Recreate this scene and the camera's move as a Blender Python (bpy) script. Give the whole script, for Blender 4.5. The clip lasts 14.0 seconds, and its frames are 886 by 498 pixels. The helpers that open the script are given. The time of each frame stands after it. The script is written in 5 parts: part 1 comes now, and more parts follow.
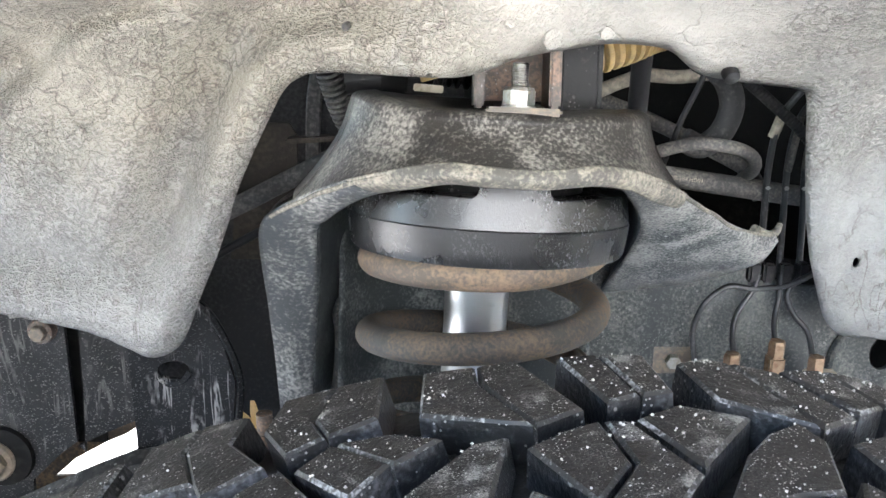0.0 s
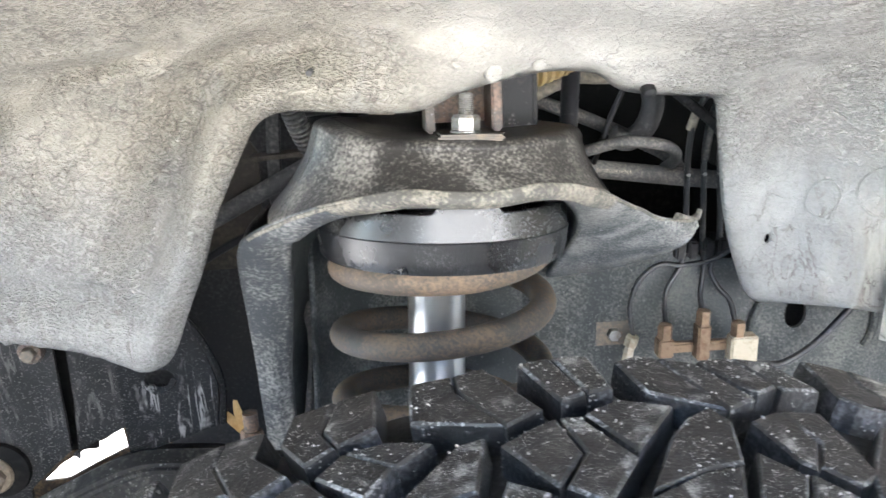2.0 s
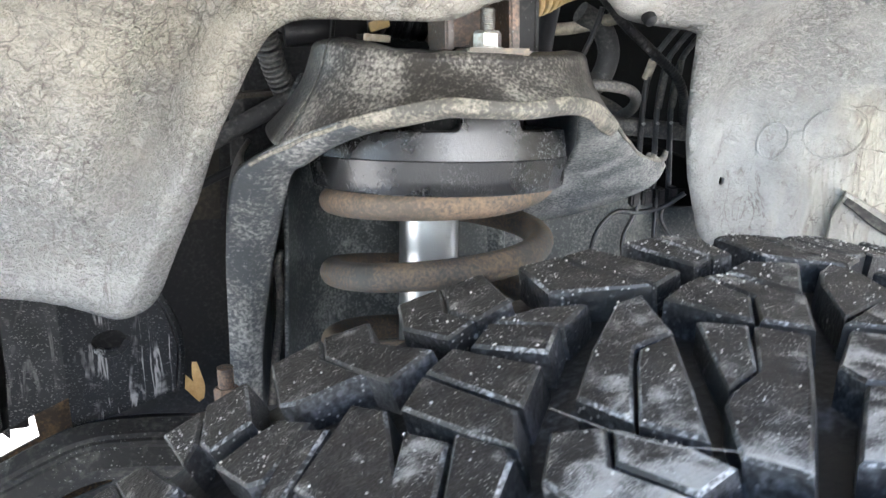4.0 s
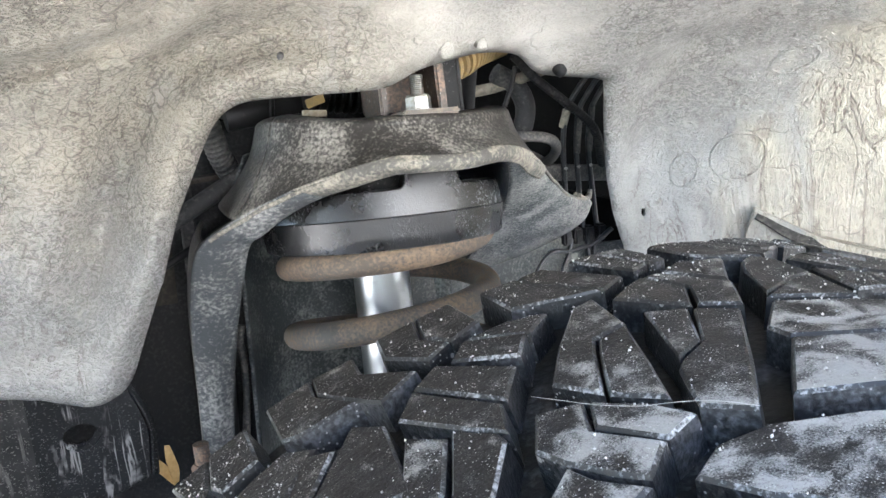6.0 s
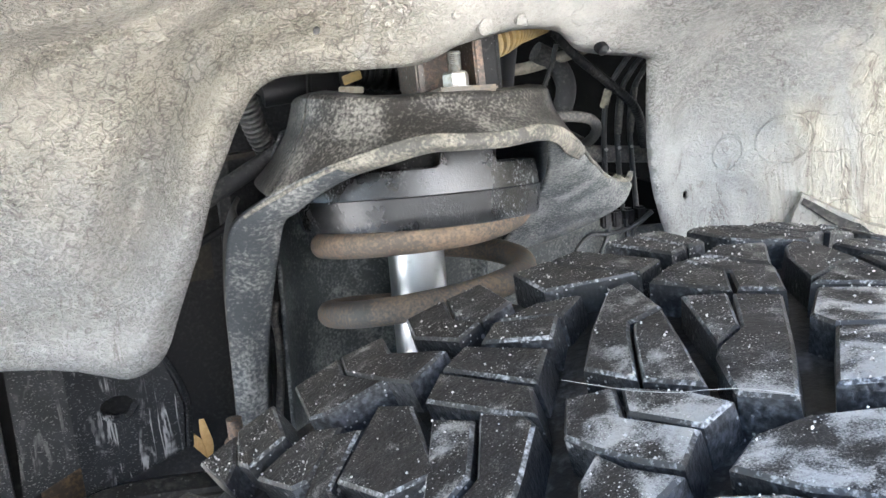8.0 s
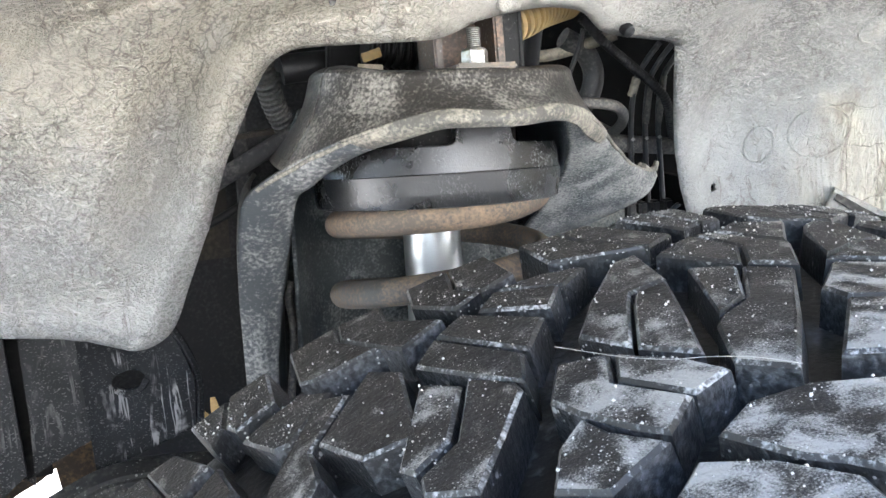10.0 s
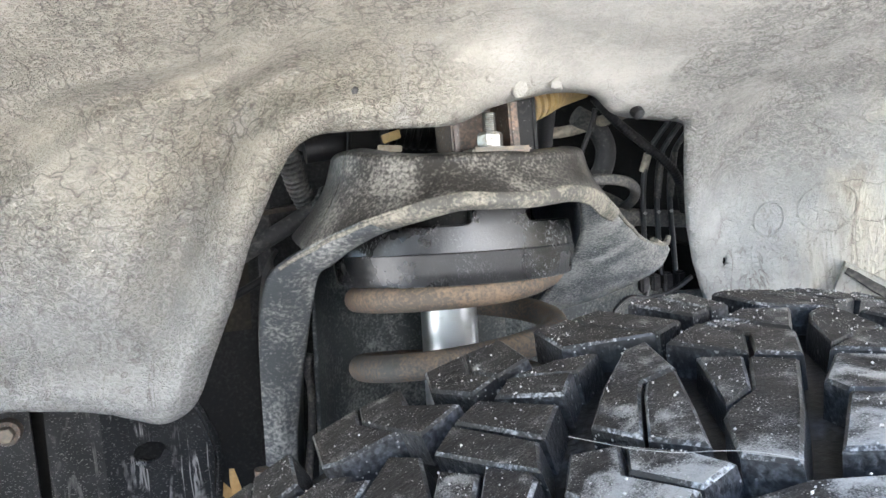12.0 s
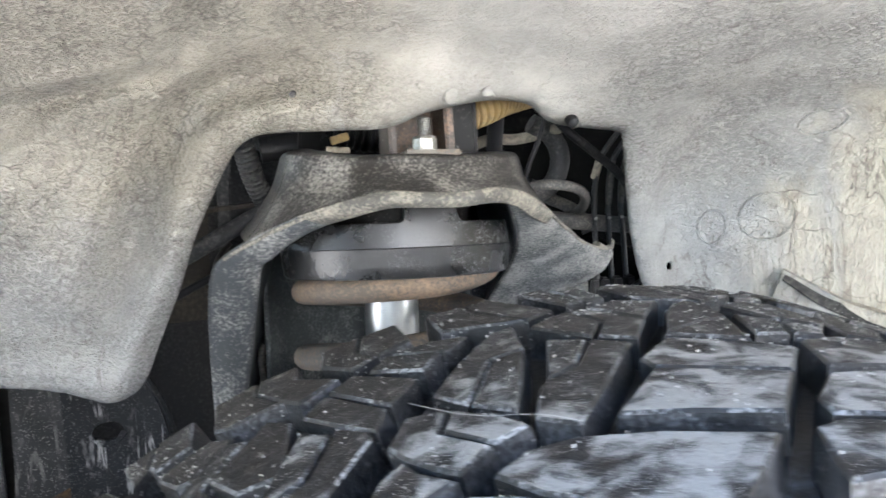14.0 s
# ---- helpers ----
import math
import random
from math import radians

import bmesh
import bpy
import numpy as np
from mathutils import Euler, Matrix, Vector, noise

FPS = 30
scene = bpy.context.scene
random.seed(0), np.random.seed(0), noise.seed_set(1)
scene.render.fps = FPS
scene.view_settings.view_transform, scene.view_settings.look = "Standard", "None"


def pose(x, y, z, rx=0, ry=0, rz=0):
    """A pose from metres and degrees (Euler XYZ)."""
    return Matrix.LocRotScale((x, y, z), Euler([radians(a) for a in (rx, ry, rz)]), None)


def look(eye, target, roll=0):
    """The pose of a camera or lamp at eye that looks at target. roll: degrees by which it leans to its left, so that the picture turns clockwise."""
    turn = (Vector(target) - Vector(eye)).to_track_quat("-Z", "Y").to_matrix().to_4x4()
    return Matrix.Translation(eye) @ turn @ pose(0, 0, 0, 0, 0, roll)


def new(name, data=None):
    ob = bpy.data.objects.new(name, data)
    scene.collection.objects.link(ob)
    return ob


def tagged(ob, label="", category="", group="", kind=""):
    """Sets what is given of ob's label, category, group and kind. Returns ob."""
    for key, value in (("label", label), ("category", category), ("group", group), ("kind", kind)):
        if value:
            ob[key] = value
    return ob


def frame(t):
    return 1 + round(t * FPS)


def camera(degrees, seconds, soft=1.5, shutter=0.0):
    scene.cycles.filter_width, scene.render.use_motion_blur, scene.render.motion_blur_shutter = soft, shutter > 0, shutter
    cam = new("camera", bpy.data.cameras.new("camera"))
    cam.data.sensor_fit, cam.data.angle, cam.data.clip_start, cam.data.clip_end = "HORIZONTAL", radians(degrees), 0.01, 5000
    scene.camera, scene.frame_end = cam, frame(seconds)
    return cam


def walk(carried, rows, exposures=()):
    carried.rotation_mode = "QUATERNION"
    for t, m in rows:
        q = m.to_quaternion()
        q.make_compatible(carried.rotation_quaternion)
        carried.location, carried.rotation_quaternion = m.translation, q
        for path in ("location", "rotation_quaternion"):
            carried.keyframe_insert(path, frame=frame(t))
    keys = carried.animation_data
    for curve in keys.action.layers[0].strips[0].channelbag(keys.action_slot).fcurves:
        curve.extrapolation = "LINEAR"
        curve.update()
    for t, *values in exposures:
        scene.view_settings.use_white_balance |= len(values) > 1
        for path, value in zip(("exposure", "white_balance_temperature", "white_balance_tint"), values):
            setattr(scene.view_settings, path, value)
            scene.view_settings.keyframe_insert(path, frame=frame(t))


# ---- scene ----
cam = camera(56.0, 14.0, soft=1.5, shutter=0.3)
PATH = [
    (0, (0.0, 0.02, 1.003), (0.011, 1.943, 0.456), 0.8),
    (0.5, (0.006, 0.024, 1.003), (0.021, 1.948, 0.456), 1.0),
    (1, (-0.004, 0.015, 1.015), (0.01, 1.937, 0.46), 1.3),
    (1.5, (-0.05, -0.019, 1.036), (0.032, 1.891, 0.449), 0.3),
    (2, (-0.014, -0.031, 1.05), (0.134, 1.861, 0.418), -1.8),
    (2.5, (0.021, -0.04, 1.061), (0.143, 1.832, 0.368), -3.6),
    (2.7, (0.012, -0.035, 1.065), (0.161, 1.832, 0.363), -3.7),
    (4.8, (-0.191, -0.009, 0.947), (0.55, 1.791, 0.488), 0.7),
    (5, (-0.189, -0.025, 0.963), (0.559, 1.778, 0.529), -0.4),
    (5.5, (-0.17, -0.033, 0.973), (0.571, 1.778, 0.56), -3.2),
    (6, (-0.167, -0.045, 0.978), (0.566, 1.768, 0.558), -5.1),
    (6.5, (-0.171, -0.046, 0.977), (0.548, 1.769, 0.543), -5.9),
    (7, (-0.17, -0.036, 0.973), (0.511, 1.793, 0.536), -5.4),
    (7.5, (-0.165, -0.041, 0.975), (0.493, 1.795, 0.53), -5.0),
    (8, (-0.162, -0.04, 0.975), (0.477, 1.799, 0.52), -4.7),
    (8.2, (-0.164, -0.041, 0.976), (0.451, 1.808, 0.525), -4.7),
    (10.3, (-0.141, -0.035, 0.954), (0.413, 1.835, 0.512), -3.6),
    (10.5, (-0.137, -0.032, 0.953), (0.412, 1.842, 0.521), -3.7),
    (11, (-0.131, -0.027, 0.956), (0.413, 1.849, 0.527), -3.7),
    (11.5, (-0.143, -0.046, 0.969), (0.402, 1.844, 0.607), -3.5),
    (12, (-0.151, -0.05, 0.972), (0.391, 1.851, 0.67), -3.6),
    (12.5, (-0.158, -0.058, 0.959), (0.377, 1.846, 0.665), -3.7),
    (13, (-0.158, -0.062, 0.954), (0.36, 1.848, 0.661), -3.4),
    (13.5, (-0.155, -0.069, 0.97), (0.352, 1.843, 0.675), -3.3),
    (14, (-0.103, -0.101, 0.966), (0.401, 1.814, 0.685), -2.4),
]

walk(cam, [(t, look(eye, target, roll)) for t, eye, target, roll in PATH], [(0.0, 3.86), (1.0, 3.86), (1.5, 3.95), (2.0, 3.94), (2.5, 3.98), (5.0, 3.74), (8.0, 3.83), (11.0, 3.88), (11.5, 3.95), (12.0, 3.72), (12.5, 3.63), (13.5, 3.73), (14.0, 3.6)])

# ---- light: open shade beside the vehicle, sunlit ground further out ----
SUN_UP, SUN_ROUND = radians(50), radians(4)
world = bpy.data.worlds.new("sky")
scene.world = world
world.use_nodes = True
wn = world.node_tree.nodes
sky = wn.new("ShaderNodeTexSky")
sky.sky_type = "NISHITA"
sky.sun_disc = False
sky.sun_elevation, sky.sun_rotation = SUN_UP, SUN_ROUND
wn["Background"].inputs["Strength"].default_value = 0.15
world.node_tree.links.new(sky.outputs["Color"], wn["Background"].inputs["Color"])
sun = new("sun", bpy.data.lights.new("sun", "SUN"))
sun.data.energy, sun.data.angle, sun.data.color = 5.0, radians(0.5), (1.0, 0.96, 0.90)
SUN_FROM = Vector((math.sin(SUN_ROUND) * math.cos(SUN_UP), math.cos(SUN_ROUND) * math.cos(SUN_UP), math.sin(SUN_UP)))
sun.matrix_world = look(SUN_FROM * 20, (0, 0, 0))


# ---- materials ----
def mix(nt, a, b, f, kind="MIX"):
    n = nt.nodes.new("ShaderNodeMix")
    n.data_type, n.blend_type = "RGBA", kind
    for key, v in ((0, f), (6, a), (7, b)):
        if isinstance(v, bpy.types.NodeSocket):
            nt.links.new(v, n.inputs[key])
        else:
            n.inputs[key].default_value = v if key == 0 else (*v, 1)
    return n.outputs[2]


def ramp(nt, v, lo, hi, a=0.0, b=1.0):
    n = nt.nodes.new("ShaderNodeMapRange")
    n.interpolation_type = "SMOOTHSTEP"
    nt.links.new(v, n.inputs[0])
    for k, x in zip((1, 2, 3, 4), (lo, hi, a, b)):
        n.inputs[k].default_value = x
    return n.outputs[0]


def math_node(nt, op, a, b):
    n = nt.nodes.new("ShaderNodeMath")
    n.operation = op
    for k, v in ((0, a), (1, b)):
        if isinstance(v, bpy.types.NodeSocket):
            nt.links.new(v, n.inputs[k])
        else:
            n.inputs[k].default_value = v
    return n.outputs[0]


def noise_tex(nt, scale, detail=4.0, distort=0.0, stretch=None, rough=0.55):
    tc = nt.nodes.new("ShaderNodeTexCoord")
    v = tc.outputs["Object"]
    if stretch:
        m = nt.nodes.new("ShaderNodeMapping")
        m.inputs["Scale"].default_value = stretch
        nt.links.new(v, m.inputs["Vector"])
        v = m.outputs["Vector"]
    n = nt.nodes.new("ShaderNodeTexNoise")
    n.inputs["Scale"].default_value, n.inputs["Detail"].default_value = scale, detail
    n.inputs["Roughness"].default_value, n.inputs["Distortion"].default_value = rough, distort
    nt.links.new(v, n.inputs["Vector"])
    return n.outputs["Fac"]


def voronoi(nt, scale, feature="F1", rand=1.0):
    tc = nt.nodes.new("ShaderNodeTexCoord")
    n = nt.nodes.new("ShaderNodeTexVoronoi")
    n.feature = feature
    n.inputs["Scale"].default_value = scale
    n.inputs["Randomness"].default_value = rand
    nt.links.new(tc.outputs["Object"], n.inputs["Vector"])
    return n.outputs["Distance"]


def bump(nt, height, strength, dist):
    n = nt.nodes.new("ShaderNodeBump")
    n.inputs["Strength"].default_value, n.inputs["Distance"].default_value = strength, dist
    nt.links.new(height, n.inputs["Height"])
    return n.outputs["Normal"]


def material(name, rough=0.6, metal=0.0, spec=0.5):
    m = bpy.data.materials.new(name)
    m.use_nodes = True
    b = m.node_tree.nodes["Principled BSDF"]
    b.inputs["Roughness"].default_value, b.inputs["Metallic"].default_value = rough, metal
    b.inputs["Specular IOR Level"].default_value = spec
    return m, m.node_tree, b


def dirty(name, base, dirt, rough=0.6, metal=0.0, fine=220, coarse=22, amount=(0.45, 0.75), relief=0.0006, spec=0.5, streak=None, dirt_rough=0.9, specks=0.0, blotch=0.6, coat=0.0):
    """A base coat with grains of dirt at two scales, relief and optional light specks."""
    m, nt, b = material(name, rough, metal, spec)
    big, small = noise_tex(nt, coarse, 5, 0.4, streak), noise_tex(nt, fine, 4, 0.2)
    f = ramp(nt, math_node(nt, "ADD", math_node(nt, "MULTIPLY", big, 0.5), math_node(nt, "MULTIPLY", small, 0.5)), *amount)
    col = mix(nt, base, dirt, f)
    dark = tuple(c * 0.6 for c in base)
    col = mix(nt, col, dark, ramp(nt, noise_tex(nt, coarse * 2.7, 3), 0.58, 0.8, 0, blotch))
    b.inputs["Coat Weight"].default_value, b.inputs["Coat Roughness"].default_value = coat, 0.25
    if specks:
        d = ramp(nt, voronoi(nt, 330), 0.13, 0.2, 1, 0)
        d2 = ramp(nt, voronoi(nt, 120), 0.11, 0.16, 1, 0)
        d = math_node(nt, "MAXIMUM", d, d2)
        keep = ramp(nt, noise_tex(nt, 40, 3), 0.46, 0.56)
        col = mix(nt, col, (0.55, 0.54, 0.52), math_node(nt, "MULTIPLY", math_node(nt, "MULTIPLY", d, keep), specks))
    nt.links.new(col, b.inputs["Base Color"])
    r = ramp(nt, f, 0, 1, rough, dirt_rough)
    nt.links.new(r, b.inputs["Roughness"])
    if metal:
        nt.links.new(ramp(nt, f, 0, 1, metal, 0.0), b.inputs["Metallic"])
    nt.links.new(bump(nt, math_node(nt, "ADD", small, big), 0.6, relief), b.inputs["Normal"])
    return m


def liner_material():
    """Grey undercoat: pale worm-like wrinkles beside creases shaded in the colour, beige runs of dried dust towards the
    rear.
    """
    m, nt, b = material("weathered_undercoat", 0.75, 0, 0.3)

    def wrinkle(scale, distort, stretch, width):
        d = math_node(nt, "ABSOLUTE", math_node(nt, "SUBTRACT", noise_tex(nt, scale, 2.0, distort, stretch, 0.5), 0.5), 0.0)
        crest = ramp(nt, d, 0.0, width, 1, 0)
        crease = math_node(nt, "MULTIPLY", ramp(nt, d, width, width * 1.5, 0, 1), ramp(nt, d, width * 1.5, width * 2.4, 1, 0))
        return crest, crease

    tc = nt.nodes.new("ShaderNodeTexCoord")
    xyz = nt.nodes.new("ShaderNodeSeparateXYZ")
    nt.links.new(tc.outputs["Object"], xyz.inputs[0])
    x, z = xyz.outputs["X"], xyz.outputs["Z"]
    up1, in1 = wrinkle(160, 0.4, (0.74, 1, 1.25), 0.06)
    up2, in2 = wrinkle(320, 0.4, None, 0.07)
    up3, in3 = wrinkle(185, 0.5, (1.1, 1, 0.34), 0.07)
    zone = ramp(nt, noise_tex(nt, 13, 4, 0.6), 0.36, 0.60, 0.50, 1.0)
    # the coat lies smoother above and behind the opening
    xw = math_node(nt, "ADD", x, math_node(nt, "MULTIPLY", math_node(nt, "SUBTRACT", noise_tex(nt, 14, 4, 0.5), 0.5), 0.16))
    zw = math_node(nt, "ADD", z, math_node(nt, "MULTIPLY", math_node(nt, "SUBTRACT", noise_tex(nt, 11, 4, 0.5), 0.5), 0.14))
    above = math_node(nt, "MULTIPLY", ramp(nt, xw, -0.04, 0.05), ramp(nt, xw, 0.14, 0.23, 1, 0))
    behind = math_node(nt, "MULTIPLY", ramp(nt, xw, 0.17, 0.24), ramp(nt, zw, 0.87, 0.97, 1, 0))
    smooth_part = math_node(nt, "MAXIMUM", above, behind)
    # lower panel: wrinkles weaker, a cool, darker shade put into the colour
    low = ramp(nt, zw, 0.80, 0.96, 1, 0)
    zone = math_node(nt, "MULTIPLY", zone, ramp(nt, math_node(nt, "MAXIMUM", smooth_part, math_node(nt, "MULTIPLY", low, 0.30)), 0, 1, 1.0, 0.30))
    crust = nt.nodes.new("ShaderNodeAttribute")
    crust.attribute_name = "crust"
    crust = crust.outputs["Fac"]
    zone = math_node(nt, "MAXIMUM", zone, crust)
    rear = ramp(nt, math_node(nt, "ADD", x, math_node(nt, "MULTIPLY", noise_tex(nt, 16, 5, 0.8, (1, 1, 0.22)), 0.22)), 0.482, 0.565)
    # beige dust on the upper front, its paleness standing in for brighter light there
    high = ramp(nt, math_node(nt, "ADD", z, math_node(nt, "MULTIPLY", noise_tex(nt, 9, 4, 0.5), 0.22)), 0.955, 1.085)
    high = math_node(nt, "MULTIPLY", high, ramp(nt, x, -0.06, 0.10, 1.0, 0.22))
    dust = math_node(nt, "MAXIMUM", rear, high)
    front = math_node(nt, "SUBTRACT", 1.0, rear)

    def blend(a, c):
        a = math_node(nt, "MULTIPLY", math_node(nt, "MULTIPLY", a, zone), front)
        return math_node(nt, "MAXIMUM", a, math_node(nt, "MULTIPLY", math_node(nt, "MULTIPLY", c, rear), 0.36))

    runs = math_node(nt, "ABSOLUTE", math_node(nt, "SUBTRACT", noise_tex(nt, 26, 4, 0.9, (1, 1, 0.10)), 0.5), 0.0)
    channel = math_node(nt, "MULTIPLY", ramp(nt, runs, 0.0, 0.024, 1, 0), rear)
    crest = blend(math_node(nt, "MAXIMUM", up1, math_node(nt, "MULTIPLY", up2, 0.7)), up3)
    crease = blend(math_node(nt, "MAXIMUM", in1, math_node(nt, "MULTIPLY", in2, 0.5)), in3)
    soft = noise_tex(nt, 22, 5, 0.6)
    body = mix(nt, (0.350, 0.340, 0.315), (0.455, 0.443, 0.409), ramp(nt, soft, 0.32, 0.68))
    # cooler, darker grey put into the colour behind the opening and lower down
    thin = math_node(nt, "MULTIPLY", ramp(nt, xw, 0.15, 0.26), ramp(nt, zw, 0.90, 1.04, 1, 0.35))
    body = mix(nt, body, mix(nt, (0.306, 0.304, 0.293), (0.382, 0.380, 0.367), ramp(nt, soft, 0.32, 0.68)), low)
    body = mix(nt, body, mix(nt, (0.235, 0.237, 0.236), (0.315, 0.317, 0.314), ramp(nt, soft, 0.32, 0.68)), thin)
    body = mix(nt, body, mix(nt, (0.360, 0.328, 0.266), (0.470, 0.430, 0.347), ramp(nt, soft, 0.32, 0.68)), math_node(nt, "MULTIPLY", dust, 0.85))
    pale = mix(nt, mix(nt, (0.555, 0.542, 0.51), (0.49, 0.487, 0.472), low), (0.55, 0.51, 0.425), dust)
    dark = mix(nt, (0.20, 0.197, 0.192), (0.185, 0.163, 0.135), dust)
    col = mix(nt, body, pale, math_node(nt, "MULTIPLY", crest, 0.55))
    # the small shadows in the creases are put into the colour
    col = mix(nt, col, dark, math_node(nt, "MULTIPLY", crease, 0.82))
    col = mix(nt, col, (0.20, 0.178, 0.148), math_node(nt, "MULTIPLY", channel, 0.75))
    grime = ramp(nt, noise_tex(nt, 420, 3, 0, None, 0.7), 0.55, 0.75, 0, 0.35)
    col = mix(nt, col, (0.20, 0.19, 0.17), grime)
    stain = noise_tex(nt, 26, 4, 0.8, (1, 1, 0.22))
    col = mix(nt, col, (0.47, 0.455, 0.42), ramp(nt, stain, 0.60, 0.74, 0, 0.45))
    # long cracks in the coat
    warp = nt.nodes.new("ShaderNodeTexNoise")
    warp.inputs["Scale"].default_value = 45
    add = nt.nodes.new("ShaderNodeVectorMath")
    add.operation = "MULTIPLY_ADD"
    add.inputs[1].default_value = (0.03, 0.03, 0.03)
    nt.links.new(tc.outputs["Object"], warp.inputs["Vector"])
    nt.links.new(warp.outputs["Color"], add.inputs[0])
    nt.links.new(tc.outputs["Object"], add.inputs[2])
    vor = nt.nodes.new("ShaderNodeTexVoronoi")
    vor.feature = "DISTANCE_TO_EDGE"
    vor.inputs["Scale"].default_value = 17
    nt.links.new(add.outputs[0], vor.inputs["Vector"])
    crack = math_node(nt, "MULTIPLY", ramp(nt, vor.outputs["Distance"], 0.0, 0.014, 1, 0), ramp(nt, noise_tex(nt, 11, 3), 0.47, 0.60))
    col = mix(nt, col, (0.13, 0.12, 0.10), math_node(nt, "MULTIPLY", math_node(nt, "MULTIPLY", crack, ramp(nt, dust, 0.2, 0.8, 0.12, 1.0)), 0.6))
    # a finer net of cracks in the thick, wrinkled coat
    net = nt.nodes.new("ShaderNodeTexVoronoi")
    net.feature = "DISTANCE_TO_EDGE"
    net.inputs["Scale"].default_value = 88
    nt.links.new(add.outputs[0], net.inputs["Vector"])
    fine_crack = math_node(nt, "MULTIPLY", ramp(nt, net.outputs["Distance"], 0.0, 0.07, 1, 0), ramp(nt, noise_tex(nt, 34, 4, 0.5), 0.44, 0.56))
    fine_crack = math_node(nt, "MULTIPLY", fine_crack, ramp(nt, zone, 0.30, 0.75))
    fine_crack = math_node(nt, "MAXIMUM", fine_crack, math_node(nt, "MULTIPLY", ramp(nt, net.outputs["Distance"], 0.0, 0.06, 1, 0), math_node(nt, "MULTIPLY", crust, 1.0)))
    fine_crack = math_node(nt, "MULTIPLY", fine_crack, front)
    upright = math_node(nt, "ABSOLUTE", math_node(nt, "SUBTRACT", noise_tex(nt, 42, 6, 1.2, (1, 1, 0.42)), 0.5), 0.0)
    upright = math_node(nt, "MULTIPLY", ramp(nt, upright, 0.0, 0.017, 1, 0), math_node(nt, "MULTIPLY", low, ramp(nt, noise_tex(nt, 30, 3, 0.4), 0.46, 0.55)))
    fine_crack = math_node(nt, "MAXIMUM", math_node(nt, "MULTIPLY", fine_crack, ramp(nt, low, 0, 1, 1.0, 0.4)), upright)
    col = mix(nt, col, (0.14, 0.128, 0.108), math_node(nt, "MULTIPLY", fine_crack, 0.62))
    crack = math_node(nt, "MAXIMUM", crack, fine_crack)
    nt.links.new(col, b.inputs["Base Color"])
    h = math_node(nt, "ADD", crest, math_node(nt, "MULTIPLY", noise_tex(nt, 430, 4, 0, None, 0.65), 0.6))
    h = math_node(nt, "ADD", h, math_node(nt, "MULTIPLY", math_node(nt, "ADD", math_node(nt, "ADD", crack, crease), channel), -0.45))
    nt.links.new(bump(nt, h, 1.0, 0.0019), b.inputs["Normal"])
    return m


def rubber_material():
    """Worn tread: warm black rubber, grains of pale dust, thick in the middle of each lug, rubbed clean towards its edges."""
    m, nt, b = material("dusty_tread_rubber", 0.62, 0, 0.22)
    info = nt.nodes.new("ShaderNodeObjectInfo")
    hold = nt.nodes.new("ShaderNodeAttribute")
    hold.attribute_name = "dust_hold"
    hold = ramp(nt, hold.outputs["Fac"], 0.25, 1.0)
    where = nt.nodes.new("ShaderNodeSeparateXYZ")
    nt.links.new(nt.nodes.new("ShaderNodeTexCoord").outputs["Object"], where.inputs[0])
    grain = noise_tex(nt, 1500, 3, 0, None, 0.75)
    soft = math_node(nt, "ADD", math_node(nt, "MULTIPLY", noise_tex(nt, 66, 3, 0.5), 0.66), math_node(nt, "MULTIPLY", grain, 0.34))
    soft = math_node(nt, "ADD", soft, math_node(nt, "MULTIPLY", math_node(nt, "SUBTRACT", info.outputs["Random"], 0.5), 0.12))
    soft = math_node(nt, "ADD", soft, ramp(nt, where.outputs["Y"], 0.11, 0.24, 0.138, -0.030))
    blob = math_node(nt, "MULTIPLY", ramp(nt, soft, 0.53, 0.68), hold)
    film = math_node(nt, "MULTIPLY", ramp(nt, grain, 0.46, 0.70), ramp(nt, noise_tex(nt, 120, 4, 0.3), 0.36, 0.66, 0.15, 1.0))
    col = mix(nt, (0.0115, 0.0101, 0.0093), (0.027, 0.0238, 0.0220), noise_tex(nt, 90, 5))
    col = mix(nt, col, (0.19, 0.176, 0.162), math_node(nt, "MULTIPLY", film, 0.50))
    col = mix(nt, col, (0.48, 0.465, 0.44), math_node(nt, "MULTIPLY", blob, 0.60))
    dots = ramp(nt, voronoi(nt, 760), 0.15, 0.26, 1, 0)
    keep = ramp(nt, noise_tex(nt, 85, 3), 0.46, 0.62)
    col = mix(nt, col, (0.45, 0.44, 0.42), math_node(nt, "MULTIPLY", dots, keep))
    nt.links.new(col, b.inputs["Base Color"])
    nt.links.new(ramp(nt, blob, 0, 1, 0.58, 0.9), b.inputs["Roughness"])
    relief = math_node(nt, "ADD", noise_tex(nt, 520, 4), math_node(nt, "MULTIPLY", noise_tex(nt, 65, 3), 1.6))
    nt.links.new(bump(nt, math_node(nt, "ADD", relief, math_node(nt, "MULTIPLY", dots, keep)), 0.7, 0.0008), b.inputs["Normal"])
    return m


